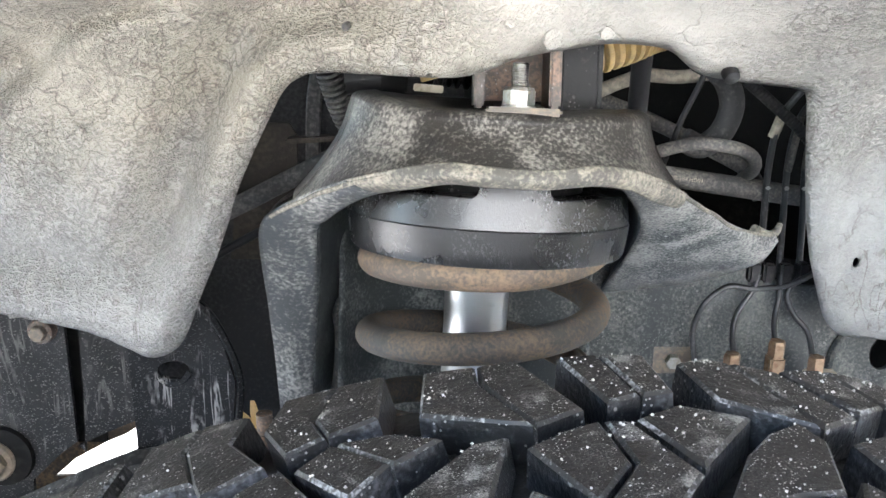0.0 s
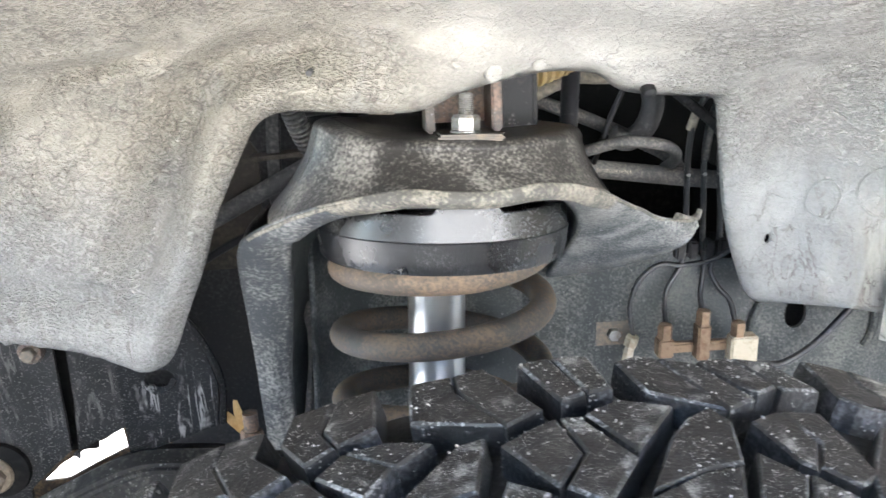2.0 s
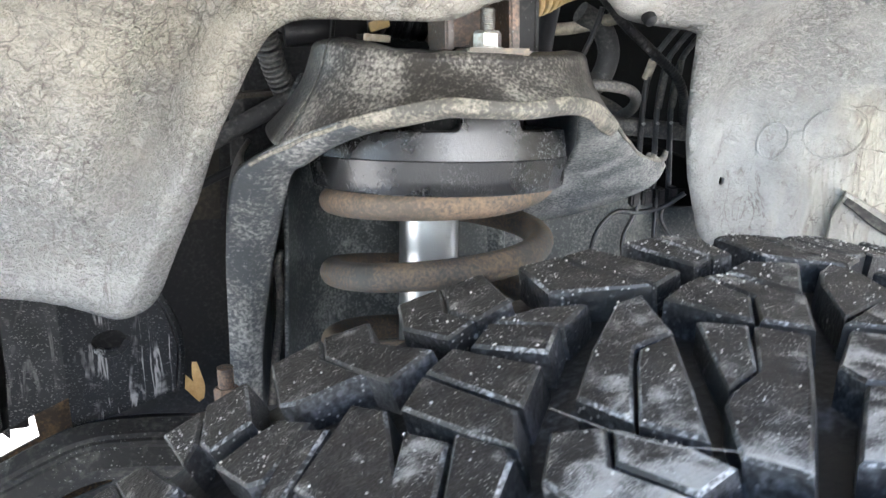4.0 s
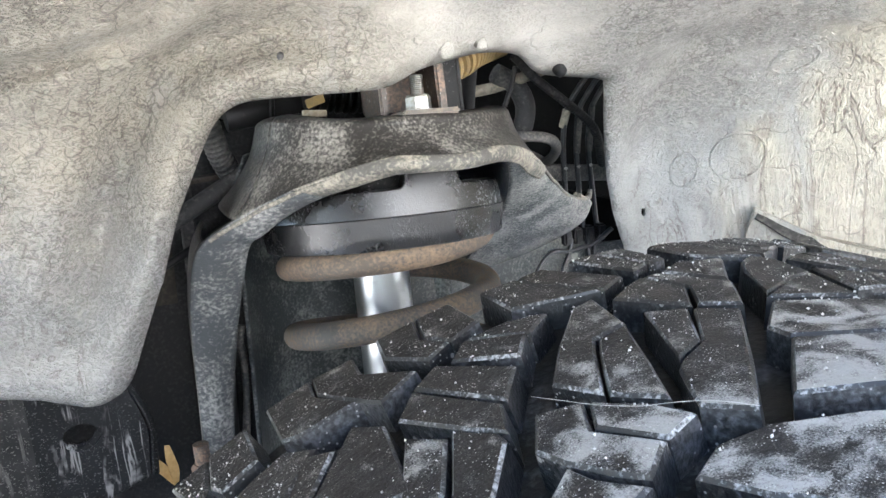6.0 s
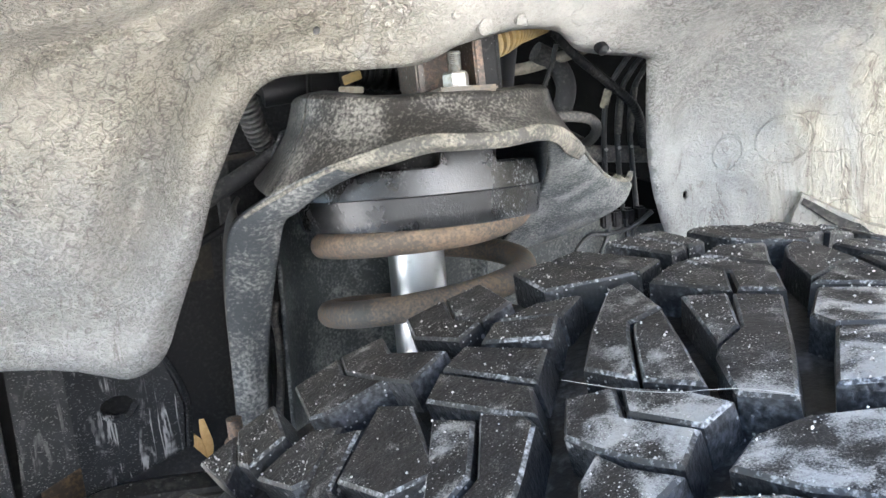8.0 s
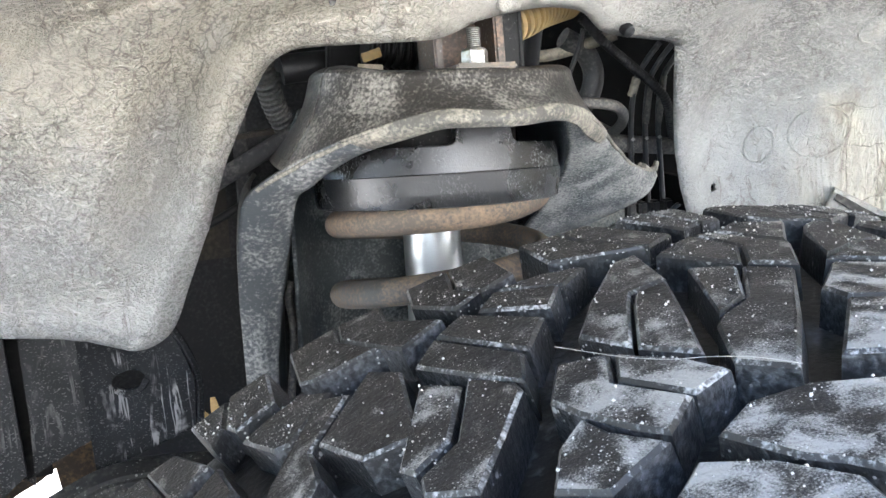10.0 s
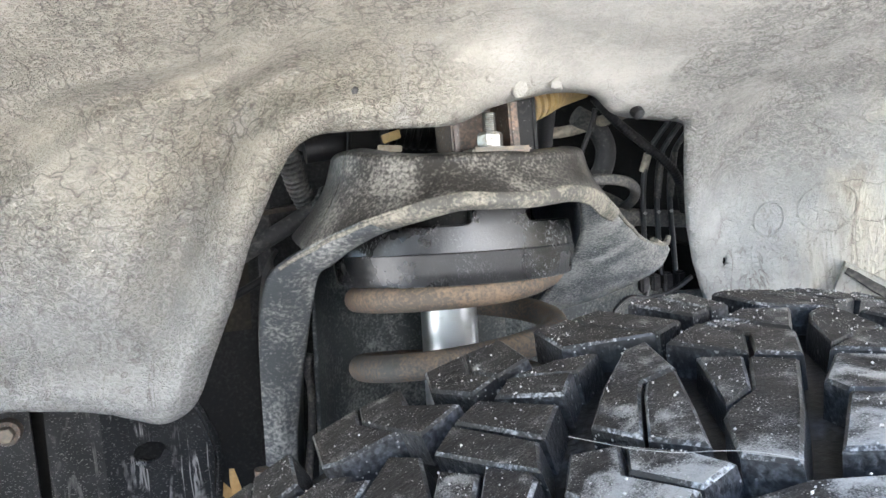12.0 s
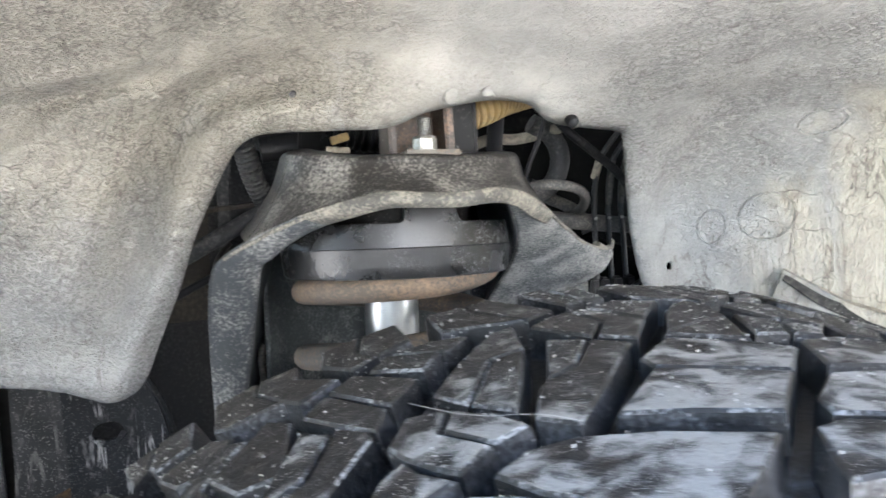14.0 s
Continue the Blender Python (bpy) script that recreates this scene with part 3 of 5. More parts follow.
def build_liner():
    edge = [Vector((p.x, p.y)) for p in spline([(x, s, 0) for x, s in OPENING], 4)]
    outer = [(.70, .73), (.74, .95), (.74, 1.42), (-.86, 1.42), (-.86, .76)]
    poly = [tuple(p) for p in edge] + outer
    hole_at = Vector((.314, .826))
    hole = [tuple(hole_at + Vector((.0032 * math.cos(a), .0042 * math.sin(a)))) for a in (2 * math.pi * k / 12 for k in range(12))]
    pts, edges = [], []
    for loop in (poly, hole):
        b = len(pts)
        pts += [Vector(p) for p in loop]
        edges += [(b + k, b + (k + 1) % len(loop)) for k in range(len(loop))]
    ex = np.array([(p.x, p.y) for p in edge])
    rnd = random.Random(4)
    x = -.85
    while x < .73:
        fine = -.34 < x < .50
        s = .735
        while s < 1.415:
            step = .0055 if fine and s < 1.12 else .02
            p = (x + rnd.uniform(-.001, .001), s + rnd.uniform(-.001, .001))
            if inside(p, poly) and np.min(np.hypot(*(ex - p).T)) > .003 and (Vector(p) - hole_at).length > .006:
                pts.append(Vector(p))
            s += step
        x += .0055 if fine else .02
    v2, _, f2, *_ = delaunay_2d_cdt(pts, edges, [], 1, 1e-7)
    verts, crust = [], []
    for p in v2:
        q = liner_point(p.x, p.y)
        d = float(np.min(np.hypot(*(ex - (p.x, p.y)).T)))
        n1 = noise.noise(Vector((p.x * 16, p.y * 16, 3.1)))
        n2 = noise.noise(Vector((p.x * 48, p.y * 48, 7.7)))
        # the bent fold of the moulded sheet towards the front of the arch
        near = float(np.min(np.hypot(*(FOLD - (p.x, p.y)).T)))
        fold = .015 * math.exp(-(near / .010) ** 2) - .008 * math.exp(-((near - .022) / .010) ** 2)
        fold -= .006 * math.exp(-((p.x - .475 + (p.y - .90) * .25) / .016) ** 2) * smooth_step(.80, .90, p.y)
        # a pressed valley beside the rim of the opening
        fold += (.032 * math.exp(-((d - .042) / .018) ** 2) - .007 * math.exp(-((d - .016) / .009) ** 2)) * smooth_step(.04, -.06, p.x) * smooth_step(.80, .86, p.y)
        q.y += .0040 * n1 + .0014 * n2 + fold
        q.y += .011 * (1 - smooth_step(0, .016, d)) ** 2
        # the coat stands thick and lumpy along the rim
        thick = (1 - smooth_step(.010, .024, d)) * smooth_step(.06, -.04, p.x)
        q.y += .0026 * thick * noise.noise(Vector((p.x * 95, p.y * 70, 1.3)))
        crust.append(thick)
        verts.append(q)
    faces = []
    for f in f2:
        c = sum((v2[k] for k in f), Vector((0, 0))) / len(f)
        if inside(c, poly) and not inside(c, hole):
            faces.append(tuple(f))
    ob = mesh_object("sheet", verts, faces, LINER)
    ob.data.attributes.new("crust", "FLOAT", "POINT").data.foreach_set("value", crust)
    if sum(p.normal.y * p.area for p in ob.data.polygons) > 0:
        ob.data.flip_normals()
    so = ob.modifiers.new("thickness", "SOLIDIFY")
    so.thickness, so.offset = .0035, -1
    return ob


liner = thing("wheel_arch_liner", (0, .5, .8), "weathered grey undercoated wheel-arch liner with a cut opening", "liner")
sheet = child(build_liner(), liner)


def liner_rivet(x, s, r, h, name, mat, label=""):
    p = liner_point(x, s)
    du, dv = liner_point(x + .004, s) - liner_point(x - .004, s), liner_point(x, s + .004) - liner_point(x, s - .004)
    n = du.cross(dv).normalized()
    n = -n if n.y > 0 else n
    m = Matrix.Translation(p + n * .001) @ n.to_track_quat("Z", "Y").to_matrix().to_4x4()
    bm = lathe_bm([(0.0001, h), (r * .55, h * .95), (r * .9, h * .6), (r, 0), (r, -.004)], 20)
    bm.transform(m)
    return part(name, bm, mat, liner, label, True)


liner_rivet(-.051, .995, .0021, .0006, "push_clip", HOSE, "small dark round push clip")
liner_rivet(.1715, .9745, .0050, .004, "push_clip", BLACK_PLASTIC, "black rubber push clip")


for bx, bs, br in ((.060, .9905, .0058), (.091, .9950, .0046), (.036, .9985, .0035)):
    liner_rivet(bx, bs, br, .0006, "blister", LINER, "small blister in the coat")


def ring_mark(x, s, r, tall=1.1):
    """A faint moulded ring in the sheet."""
    path = []
    for k in range(33):
        a = 2 * math.pi * k / 32
        q = liner_point(x + r * math.cos(a), s + r * math.sin(a) * tall)
        path.append(q + Vector((0, -.0004, 0)) + Vector((0, .0035 * noise.noise(Vector(((x + r * math.cos(a)) * 16, (s + r * math.sin(a) * tall) * 16, 3.1))), 0)))
    part("moulded_ring", tube_bm(path, .0013, 8), LINER, liner, "", True)


ring_mark(.350, .864, .0110, 1.5)
ring_mark(-.235, .918, .016)
ring_mark(.404, .976, .0150)
ring_mark(.392, .874, .0210)
# the overlapping corner of the rear liner piece
bm = bmesh.new()
q = []
for x, u, lift in ((.406, .824, .012), (.399, .800, .010), (.398, .750, .010), (.60, .735, .020), (.56, .755, .020), (.45, .795, .016)):
    p = liner_point(x, u)
    n = (liner_point(x + .01, u) - liner_point(x - .01, u)).cross(Vector((0, 0, 1))).normalized()
    q.append((p, n if n.y < 0 else -n, lift))
fr = [bm.verts.new(p + n * k) for p, n, k in q]
bk = [bm.verts.new(p - n * .002) for p, n, k in q]
bm.faces.new(fr), bm.faces.new(bk[::-1])
for k in range(6):
    bm.faces.new((fr[k], bk[k], bk[(k + 1) % 6], fr[(k + 1) % 6]))
part("overlap_tab", bm, LINER, liner, "overlapping corner of the rear liner piece")
# dark strip laid in place of the shadow under the tab's edge
fold = [q[k][0] + q[k][1] * (q[k][2] + .001) + Vector((0, 0, -.007)) for k in (0, 5, 4)]
part("folded_edge", strip_bm(spline(fold, 6), lambda u: .006 + .012 * u, .003, (-.5, -1, .5)), ARM, liner, "dark strip standing for the shaded underside of the tab", True)
at_home(liner)

# ---- the tyre ----
AXLE = Vector((.08, 0, .439))
R_TOP, R_BASE = .440, .4255
tyre = thing("tyre", (AXLE.x, .19, 0), "large black mud-terrain tyre dusted with white grit", "tyre")


def on_tread(th, y, r):
    a = radians(th)
    return Vector((AXLE.x + r * math.sin(a), y, AXLE.z + r * math.cos(a)))


profile = [(.352, .29), (.356, .33), (.350, .375), (.335, .408), (.316, R_BASE - .003), (.29, R_BASE), (.10, R_BASE), (.066, R_BASE - .004), (.045, .408), (.03, .375), (.024, .33), (.03, .29), (.05, .25), (.06, .225), (.32, .225), (.335, .25)]
bm = bmesh.new()
rings = []
N = 144
for k in range(N):
    rings.append([bm.verts.new(on_tread(360 * k / N, y, r)) for y, r in profile])
for k in range(N):
    a, b = rings[k], rings[(k + 1) % N]
    for i in range(len(profile)):
        j = (i + 1) % len(profile)
        bm.faces.new((a[i], a[j], b[j], b[i]))
part("carcass", bm, GROOVE, tyre, "less dusty rubber in the grooves, darkened for their shade", True)

# one stretch of the tread, 40 degrees long: each lug by its corners (degrees round the tyre, metres across it)
LUGS = (
    ((-26.2, .282), (-26.1, .318), (-23.2, .317), (-23.5, .300), (-21.9, .272), (-25.4, .277)),
    ((-22.9, .317), (-20.4, .312), (-20.7, .293), (-18.4, .268), (-20.9, .259), (-21.6, .270), (-23.2, .300)),
    ((-18.9, .294), (-18.4, .316), (-15.9, .316), (-16.6, .292), (-15.7, .277), (-17.3, .271)),
    ((-15.6, .316), (-13.3, .316), (-13.3, .283), (-15.4, .277), (-16.3, .292)),
    ((-11.2, .279), (-11.1, .312), (-8.7, .311), (-8.6, .297), (-6.5, .263)),
    ((-8.4, .311), (-6.6, .313), (-4.2, .271), (-6.2, .262), (-8.3, .296)),
    ((-4.4, .312), (-2.6, .314), (-1.5, .280), (-2.9, .275)),
    ((-2.3, .314), (-.3, .313), (.1, .283), (-1.2, .280)),
)
LUGS_INNER = (
    ((1.3, .306), (2.7, .311), (3.7, .308), (5.6, .262), (2.0, .277)),
    ((4.0, .308), (5.9, .303), (7.8, .272), (5.9, .262)),
    ((6.4, .306), (8.4, .311), (9.9, .285), (8.4, .277)),
    ((8.8, .311), (11.0, .310), (12.6, .286), (10.3, .283)),
    ((-16.5, .258), (-15.1, .269), (-12.5, .250), (-13.9, .235)),
    ((-14.8, .269), (-12.5, .268), (-10.4, .260), (-12.2, .2495)),
    ((-14.4, .202), (-12.1, .226), (-9.0, .253), (-7.6, .255), (-8.5, .222), (-10.6, .2195), (-11.4, .210), (-13.4, .182)),
    ((-10.4, .2165), (-8.7, .219), (-10.4, .187), (-11.8, .162), (-13.2, .179), (-11.2, .2075)),
    ((-19.1, .253), (-17.4, .261), (-14.7, .228), (-16.5, .210)),
    ((-20.9, .238), (-19.4, .251), (-16.9, .2085), (-17.8, .191), (-18.9, .206)),
)
LUGS_MIDDLE = (
    ((-6.7, .248), (-5.0, .256), (-3.7, .261), (-3.1, .236), (-4.7, .217)),
    ((-3.3, .261), (-2.4, .260), (-.6, .229), (-2.8, .204), (-4.3, .2155), (-2.75, .235)),
    ((-1.9, .262), (0, .271), (2.7, .264), (-.3, .234)),
    ((1.7, .240), (3.2, .254), (4.7, .262), (5.3, .251), (4.3, .2225), (2.5, .219), (-.6, .208)),
    ((2.3, .2165), (4.1, .2195), (2.4, .185), (-1.0, .2035), (-.3, .206)),
    ((-6.9, .224), (-5.3, .214), (-7.4, .1875), (-9.2, .181)),
    ((-5.0, .2115), (-3.6, .199), (-7.2, .163), (-10.2, .136), (-11.4, .150), (-10.0, .173), (-9.3, .178), (-7.4, .1845)),
    ((-16.3, .190), (-14.5, .1825), (-15.5, .166), (-14.0, .1435), (-15.7, .133), (-16.4, .142), (-17.3, .159), (-17.7, .172)),
    ((-14.2, .180), (-12.6, .161), (-12.0, .148), (-13.7, .144), (-15.1, .1665)),
    ((-21.3, .223), (-20.0, .208), (-21.8, .1815), (-23.5, .1755), (-23.9, .182)),
)
LUGS_OUTER = (
    ((-19.5, .209), (-18.2, .193), (-18.2, .187), (-20.1, .168), (-22.0, .151), (-23.6, .163), (-23.4, .171), (-21.5, .1775)),
    ((-26.4, .226), (-22.9, .255), (-21.7, .241), (-22.7, .194), (-25.0, .200)),
    ((-1.6, .1965), (1.6, .180), (3.4, .166), (.7, .1415), (-4.4, .1665), (-4.4, .177)),
    ((-17.5, .156), (-17.2, .145), (-16.1, .130), (-17.3, .127), (-18.7, .123), (-20.0, .134), (-18.8, .149)),
    ((-14.6, .123), (-12.9, .1295), (-10.8, .1265), (-7.9, .113), (-4.6, .094), (-9.0, .062), (-11.8, .079), (-12.9, .096), (-13.6, .103)),
    ((-16.0, .117), (-14.4, .106), (-13.2, .090), (-13.5, .078), (-17.1, .095), (-17.4, .110)),
    ((6.6, .252), (8.5, .261), (9.1, .237), (7.8, .219), (7.3, .223)),
    ((8.8, .261), (11.0, .262), (10.9, .218), (9.3, .209), (8.2, .220), (9.4, .237)),
    ((5.4, .228), (6.9, .213), (5.3, .190), (3.5, .191)),
    ((7.3, .214), (8.6, .201), (7.2, .186), (5.8, .190)),
    ((10.4, .214), (11.8, .230), (14.4, .257), (15.6, .248), (13.0, .225), (13.0, .206), (10.5, .180), (9.0, .188)),
    ((4.8, .176), (7.5, .182), (10.0, .174), (11.8, .150), (7.0, .138), (2.8, .142)),
    ((-1.0, .112), (1.8, .132), (6.0, .132), (8.5, .112), (3.0, .085), (-1.5, .100)),
    ((-24.0, .115), (-20.8, .128), (-18.2, .116), (-19.0, .090), (-22.0, .086)),
    ((-25.0, .158), (-22.6, .145), (-20.9, .136), (-23.0, .126)),
    ((9.5, .128), (12.0, .140), (13.8, .120), (10.5, .095)),
    ((-3.2, .092), (-1.8, .094), (2.2, .078), (.4, .060), (-5.0, .062)),
    ((3.4, .080), (8.9, .106), (9.6, .092), (7.6, .062), (2.0, .060)),
    ((10.6, .090), (14.0, .114), (17.2, .100), (14.6, .064), (9.6, .062)),
    ((-4.6, .1640), (.4, .1385), (-3.0, .108), (-5.9, .1225), (-8.4, .1345)),
    ((-22.2, .080), (-18.8, .085), (-16.8, .088), (-13.6, .074), (-15.2, .060), (-21.0, .060)),
)
LUGS_FRONT = (
    ((-30.2, .317), (-27.8, .316), (-27.9, .283), (-30.2, .281), (-30.7, .291)),
    ((-32.9, .317), (-30.5, .315), (-31.0, .292), (-31.7, .283)),
    ((-28.3, .270), (-26.4, .271), (-25.1, .259), (-27.7, .240), (-28.5, .243), (-29.9, .267)),
)
MOVED = LUGS_INNER[2:4] + LUGS_OUTER[7:8]
ALL_LUGS = LUGS + LUGS_INNER + LUGS_MIDDLE + LUGS_OUTER


def lug_rings(corners):
    """Foot, upper edge and chamfered top of a lug, as rings of (degrees, y, radius)."""
    u = [Vector((radians(th) * R_TOP, y)) for th, y in corners]
    area = sum(a.x * b.y - a.y * b.x for a, b in zip(u, u[1:] + u[:1]))
    if area < 0:
        u.reverse()

    def grown(d):
        out = []
        for i, p in enumerate(u):
            e0, e1 = (p - u[i - 1]).normalized(), (u[(i + 1) % len(u)] - p).normalized()
            n = Vector((e0.y, -e0.x)) + Vector((e1.y, -e1.x))
            n *= 1 / max(.5, n.length_squared / 2)
            out.append(p + n * d)
        return out

    rings = []
    for d, r in ((.0018, R_BASE - .002), (.0007, R_TOP - .0012), (-.0005, R_TOP)):
        rings.append([(math.degrees(p.x / R_TOP), p.y, r) for p in grown(d)])
    return rings


def add_lug(bm, corners, turn=0.0):
    """Flanks, a scuffed chamfer, and a top whose middle holds dust."""
    hold = bm.verts.layers.float.get("dust_hold") or bm.verts.layers.float.new("dust_hold")
    rs = [[bm.verts.new(on_tread(th + turn, y, r)) for th, y, r in ring] for ring in lug_rings(corners)]
    n = len(rs[0])
    for (a, b), mat in zip(zip(rs, rs[1:]), (2, 1)):
        for k in range(n):
            bm.faces.new((a[k], a[(k + 1) % n], b[(k + 1) % n], b[k])).material_index = mat
    top = bm.faces.new(rs[-1])
    inner = bmesh.ops.inset_region(bm, faces=[top], thickness=.0045, use_even_offset=True)
    for v in top.verts:
        v[hold] = 1.0
    return inner


for corners in ALL_LUGS:
    bm = bmesh.new()
    add_lug(bm, corners)
    first = part("lug", bm, RUBBER, tyre)
    first.data.materials.append(RUBBER_EDGE)
    first.data.materials.append(RUBBER_SIDE)
    for turn in (40,) if corners in MOVED else (-40, 40):
        o = new("lug", first.data)
        o.parent = tyre
        o.matrix_basis = Matrix.Translation(AXLE) @ Matrix.Rotation(radians(turn), 4, "Y") @ Matrix.Translation(-AXLE)
for corners in LUGS_FRONT:
    bm = bmesh.new()
    add_lug(bm, corners)
    o = part("lug", bm, RUBBER, tyre)
    o.data.materials.append(RUBBER_EDGE)
    o.data.materials.append(RUBBER_SIDE)
rest = bmesh.new()
for k in range(2, 8):
    for corners in ALL_LUGS:
        add_lug(rest, corners, 40 * k)
far = part("far_lugs", rest, RUBBER, tyre)
far.data.materials.append(RUBBER_EDGE)
far.data.materials.append(RUBBER_SIDE)
tagged(far, kind="stuff")
at_home(tyre)

# grit lying on the tread
rnd = random.Random(11)
verts, faces = [], []
for _ in range(10000):
    corners = rnd.choice(ALL_LUGS + LUGS_FRONT)
    over = 40 if corners not in LUGS_FRONT and corners[0][0] < -13 and rnd.random() < .4 else 0
    i = rnd.randrange(1, len(corners) - 1)
    a, b, c = (Vector(corners[0]), Vector(corners[i]), Vector(corners[i + 1]))
    u, v = rnd.random(), rnd.random()
    if u + v > 1:
        u, v = 1 - u, 1 - v
    p = a + (b - a) * u + (c - a) * v
    if not inside(p, corners):
        continue
    size = .00008 + .00066 * rnd.random() ** 14
    q = on_tread(p.x + over, p.y, R_TOP + size * .4)
    base = len(verts)
    turn = Euler((rnd.uniform(0, 6), rnd.uniform(0, 6), 0)).to_matrix()
    for w in ((1, 0, 0), (-1, 0, 0), (0, 1, 0), (0, -1, 0), (0, 0, 1), (0, 0, -1)):
        verts.append(q + turn @ Vector(w) * size * rnd.uniform(.7, 1.2))
    for f in ((0, 2, 4), (2, 1, 4), (1, 3, 4), (3, 0, 4), (2, 0, 5), (1, 2, 5), (3, 1, 5), (0, 3, 5)):
        faces.append(tuple(base + k for k in f))
tagged(mesh_object("grit", verts, faces, GRIT, False), "white specks of grit scattered over the tyre tread", "grit", kind="stuff")

# ---- the coil-over strut, leaning inboard at its top ----
UP = Vector((.035, .115, 1)).normalized()
STRUT = Matrix.Translation((.033, .568, .875)) @ UP.to_track_quat("Z", "Y").to_matrix().to_4x4()
# local x and y turned so that local -y looks out of the arch
fix = STRUT.to_3x3().inverted() @ Vector((0, -1, 0))
STRUT = STRUT @ Matrix.Rotation(math.atan2(fix.y, fix.x) + math.pi / 2, 4, "Z")

spring = thing("coil_spring", STRUT @ Vector((0, 0, -.25)), "rusty brown steel coil spring under the spacer", "spring")
path = []
for k in range(0, 461):
    az = -15 - 2.6 * k
    # a flattened end coil tucked up into the spacer, then an even climb
    h = -.0350 - .053 * max(0, -180 - az) / 360 + .0048 * max(0, min(1, (az + 180) / 90)) + .013 * max(0, (az + 90) / 75) ** 1.4
    a = radians(az)
    path.append(STRUT @ Vector((.0765 * math.cos(a), .0765 * math.sin(a), h)))
part("top_coil", tube_bm(path[:78], .0100, 18), COIL_TAN, spring, "tan rusted top coil", True)
part("lower_coil", tube_bm(path[77:], .0100, 18), COIL, spring, "grey-brown lower coils", True)
at_home(spring)

spacer = thing("strut_spacer", STRUT @ Vector((0, 0, -.024)), "black moulded lift spacer clamped above the coil spring", "spacer")
def spacer_top(deg):
    """Height of the wall round the spacer: three posts between rounded windows."""
    d = min(abs((deg - mid + 180) % 360 - 180) for mid in (-84, 36, 156))
    if d <= 13.2:
        return .052
    out = min(1, (d - 13.2) / 3.6)
    return .0170 + .0062 * (1 - math.sqrt(1 - (1 - out) ** 2))


bm = bmesh.new()
cols = []
turns = sorted({round(mid + d, 3) % 360 for mid in (-84, 36, 156) for d in (-16.8, -16.2, -15.4, -14.5, -13.8, -13.4, -13.2, 13.2, 13.4, 13.8, 14.5, 15.4, 16.2, 16.8)} | set(range(0, 360, 4)))
for deg in turns:
    a = radians(deg)
    top = spacer_top(deg)
    rows = [(.060, -.0238), (.0872, -.0244), (.0900, -.0238), (.0914, -.0222), (.0926, -.0145), (.0940, -.0030), (.0942, -.0022), (.0934, -.0014)]
    rows += [(.0934 - .0095 * ((z + .0014) / .055) ** 1.1, z) for z in (.008, .0150, .0150 + (top - .0150) * .5, top - .0012)]
    rows += [(rows[-1][0] - .0012, top), (.074, top), (.072, .012), (.060, .012)]
    cols.append([bm.verts.new((r * math.cos(a), r * math.sin(a), z)) for r, z in rows])
for a, b in zip(cols, cols[1:] + cols[:1]):
    for k in range(len(a)):
        bm.faces.new((a[k], a[(k + 1) % len(a)], b[(k + 1) % len(a)], b[k]))
bm.transform(STRUT)
part("ring", bm, SPACER, spacer, "black ring with windows between its posts", True)
bm = lathe_bm([(.001, .062), (.060, .062), (.062, .058), (.062, .016), (.001, .016)], 48)
bm.transform(STRUT)
part("hub", bm, SATIN_BLACK, spacer, "dull grey inner hub", True)
at_home(spacer)

shock = thing("shock_absorber", STRUT @ Vector((0, 0, -.33)), "shock absorber with a polished bare metal sleeve", "shock absorber")
bm = lathe_bm([(.001, .01), (.0222, .01), (.0222, -.195), (.0215, -.197), (.001, -.197)], 40)
bm.transform(STRUT @ pose(-.004, .008, 0))
part("sleeve", bm, CHROME, shock, "polished silver sleeve", True)
bm = lathe_bm([(.001, -.197), (.0265, -.197), (.028, -.200), (.028, -.33), (.001, -.33)], 40)
bm.transform(STRUT @ pose(-.004, .008, 0))
part("body", bm, BLACK_PAINT, shock, "", True)
bm = lathe_bm([(.029, -.205), (.060, -.207), (.090, -.201), (.0925, -.195), (.0925, -.189), (.089, -.192), (.060, -.200), (.029, -.198), (.029, -.205)], 56)
bm.transform(STRUT)
part("lower_seat", bm, COIL, shock, "rusty lower spring seat", True)
at_home(shock)

# ---- the stamped shock tower ----
tower = thing("shock_tower", (.03, .64, .55), "black stamped steel shock tower with a dusty rolled edge", "shock tower")
DOME = STRUT @ pose(-.003, -.016, 0)
prof = [(.010, .0655), (.060, .0655), (.074, .0650), (.0810, .0638), (.0845, .0612), (.0862, .057), (.0850, .048), (.083, .048), (.083, .056), (.080, .0610), (.010, .0630)]
bm = bmesh.new()
rings = []
def dome_swell(a):
    """The dome's plan is an oval, longer towards the rear."""
    return 1 + .03 * math.cos(2 * a) + .15 * max(0, math.cos(a)) ** 1.6 + .008 * noise.noise(Vector((3 * math.cos(a), 3 * math.sin(a), 2)))


def crown_rise(a, r):
    """The crown is lower in front, where the mounting plate sits, and rises at its sides and back."""
    return (.0095 - .0045 * max(0, math.cos(a))) * smooth_step(-.95, -.25, math.sin(a)) * smooth_step(.02, .070, r)


for r, h in prof:
    ring = []
    for k in range(96):
        a = 2 * math.pi * k / 96
        w = dome_swell(a)
        # the crown steps up behind the mounting plate
        dz = crown_rise(a, r)
        ring.append(bm.verts.new((r * w * math.cos(a), r * w * math.sin(a), h + dz)))
    rings.append(ring)
for a, b in zip(rings, rings[1:]):
    for k in range(96):
        bm.faces.new((a[k], a[(k + 1) % 96], b[(k + 1) % 96], b[k]))
bm.transform(DOME)
part("dome", bm, BLACK_PAINT, tower, "", True)

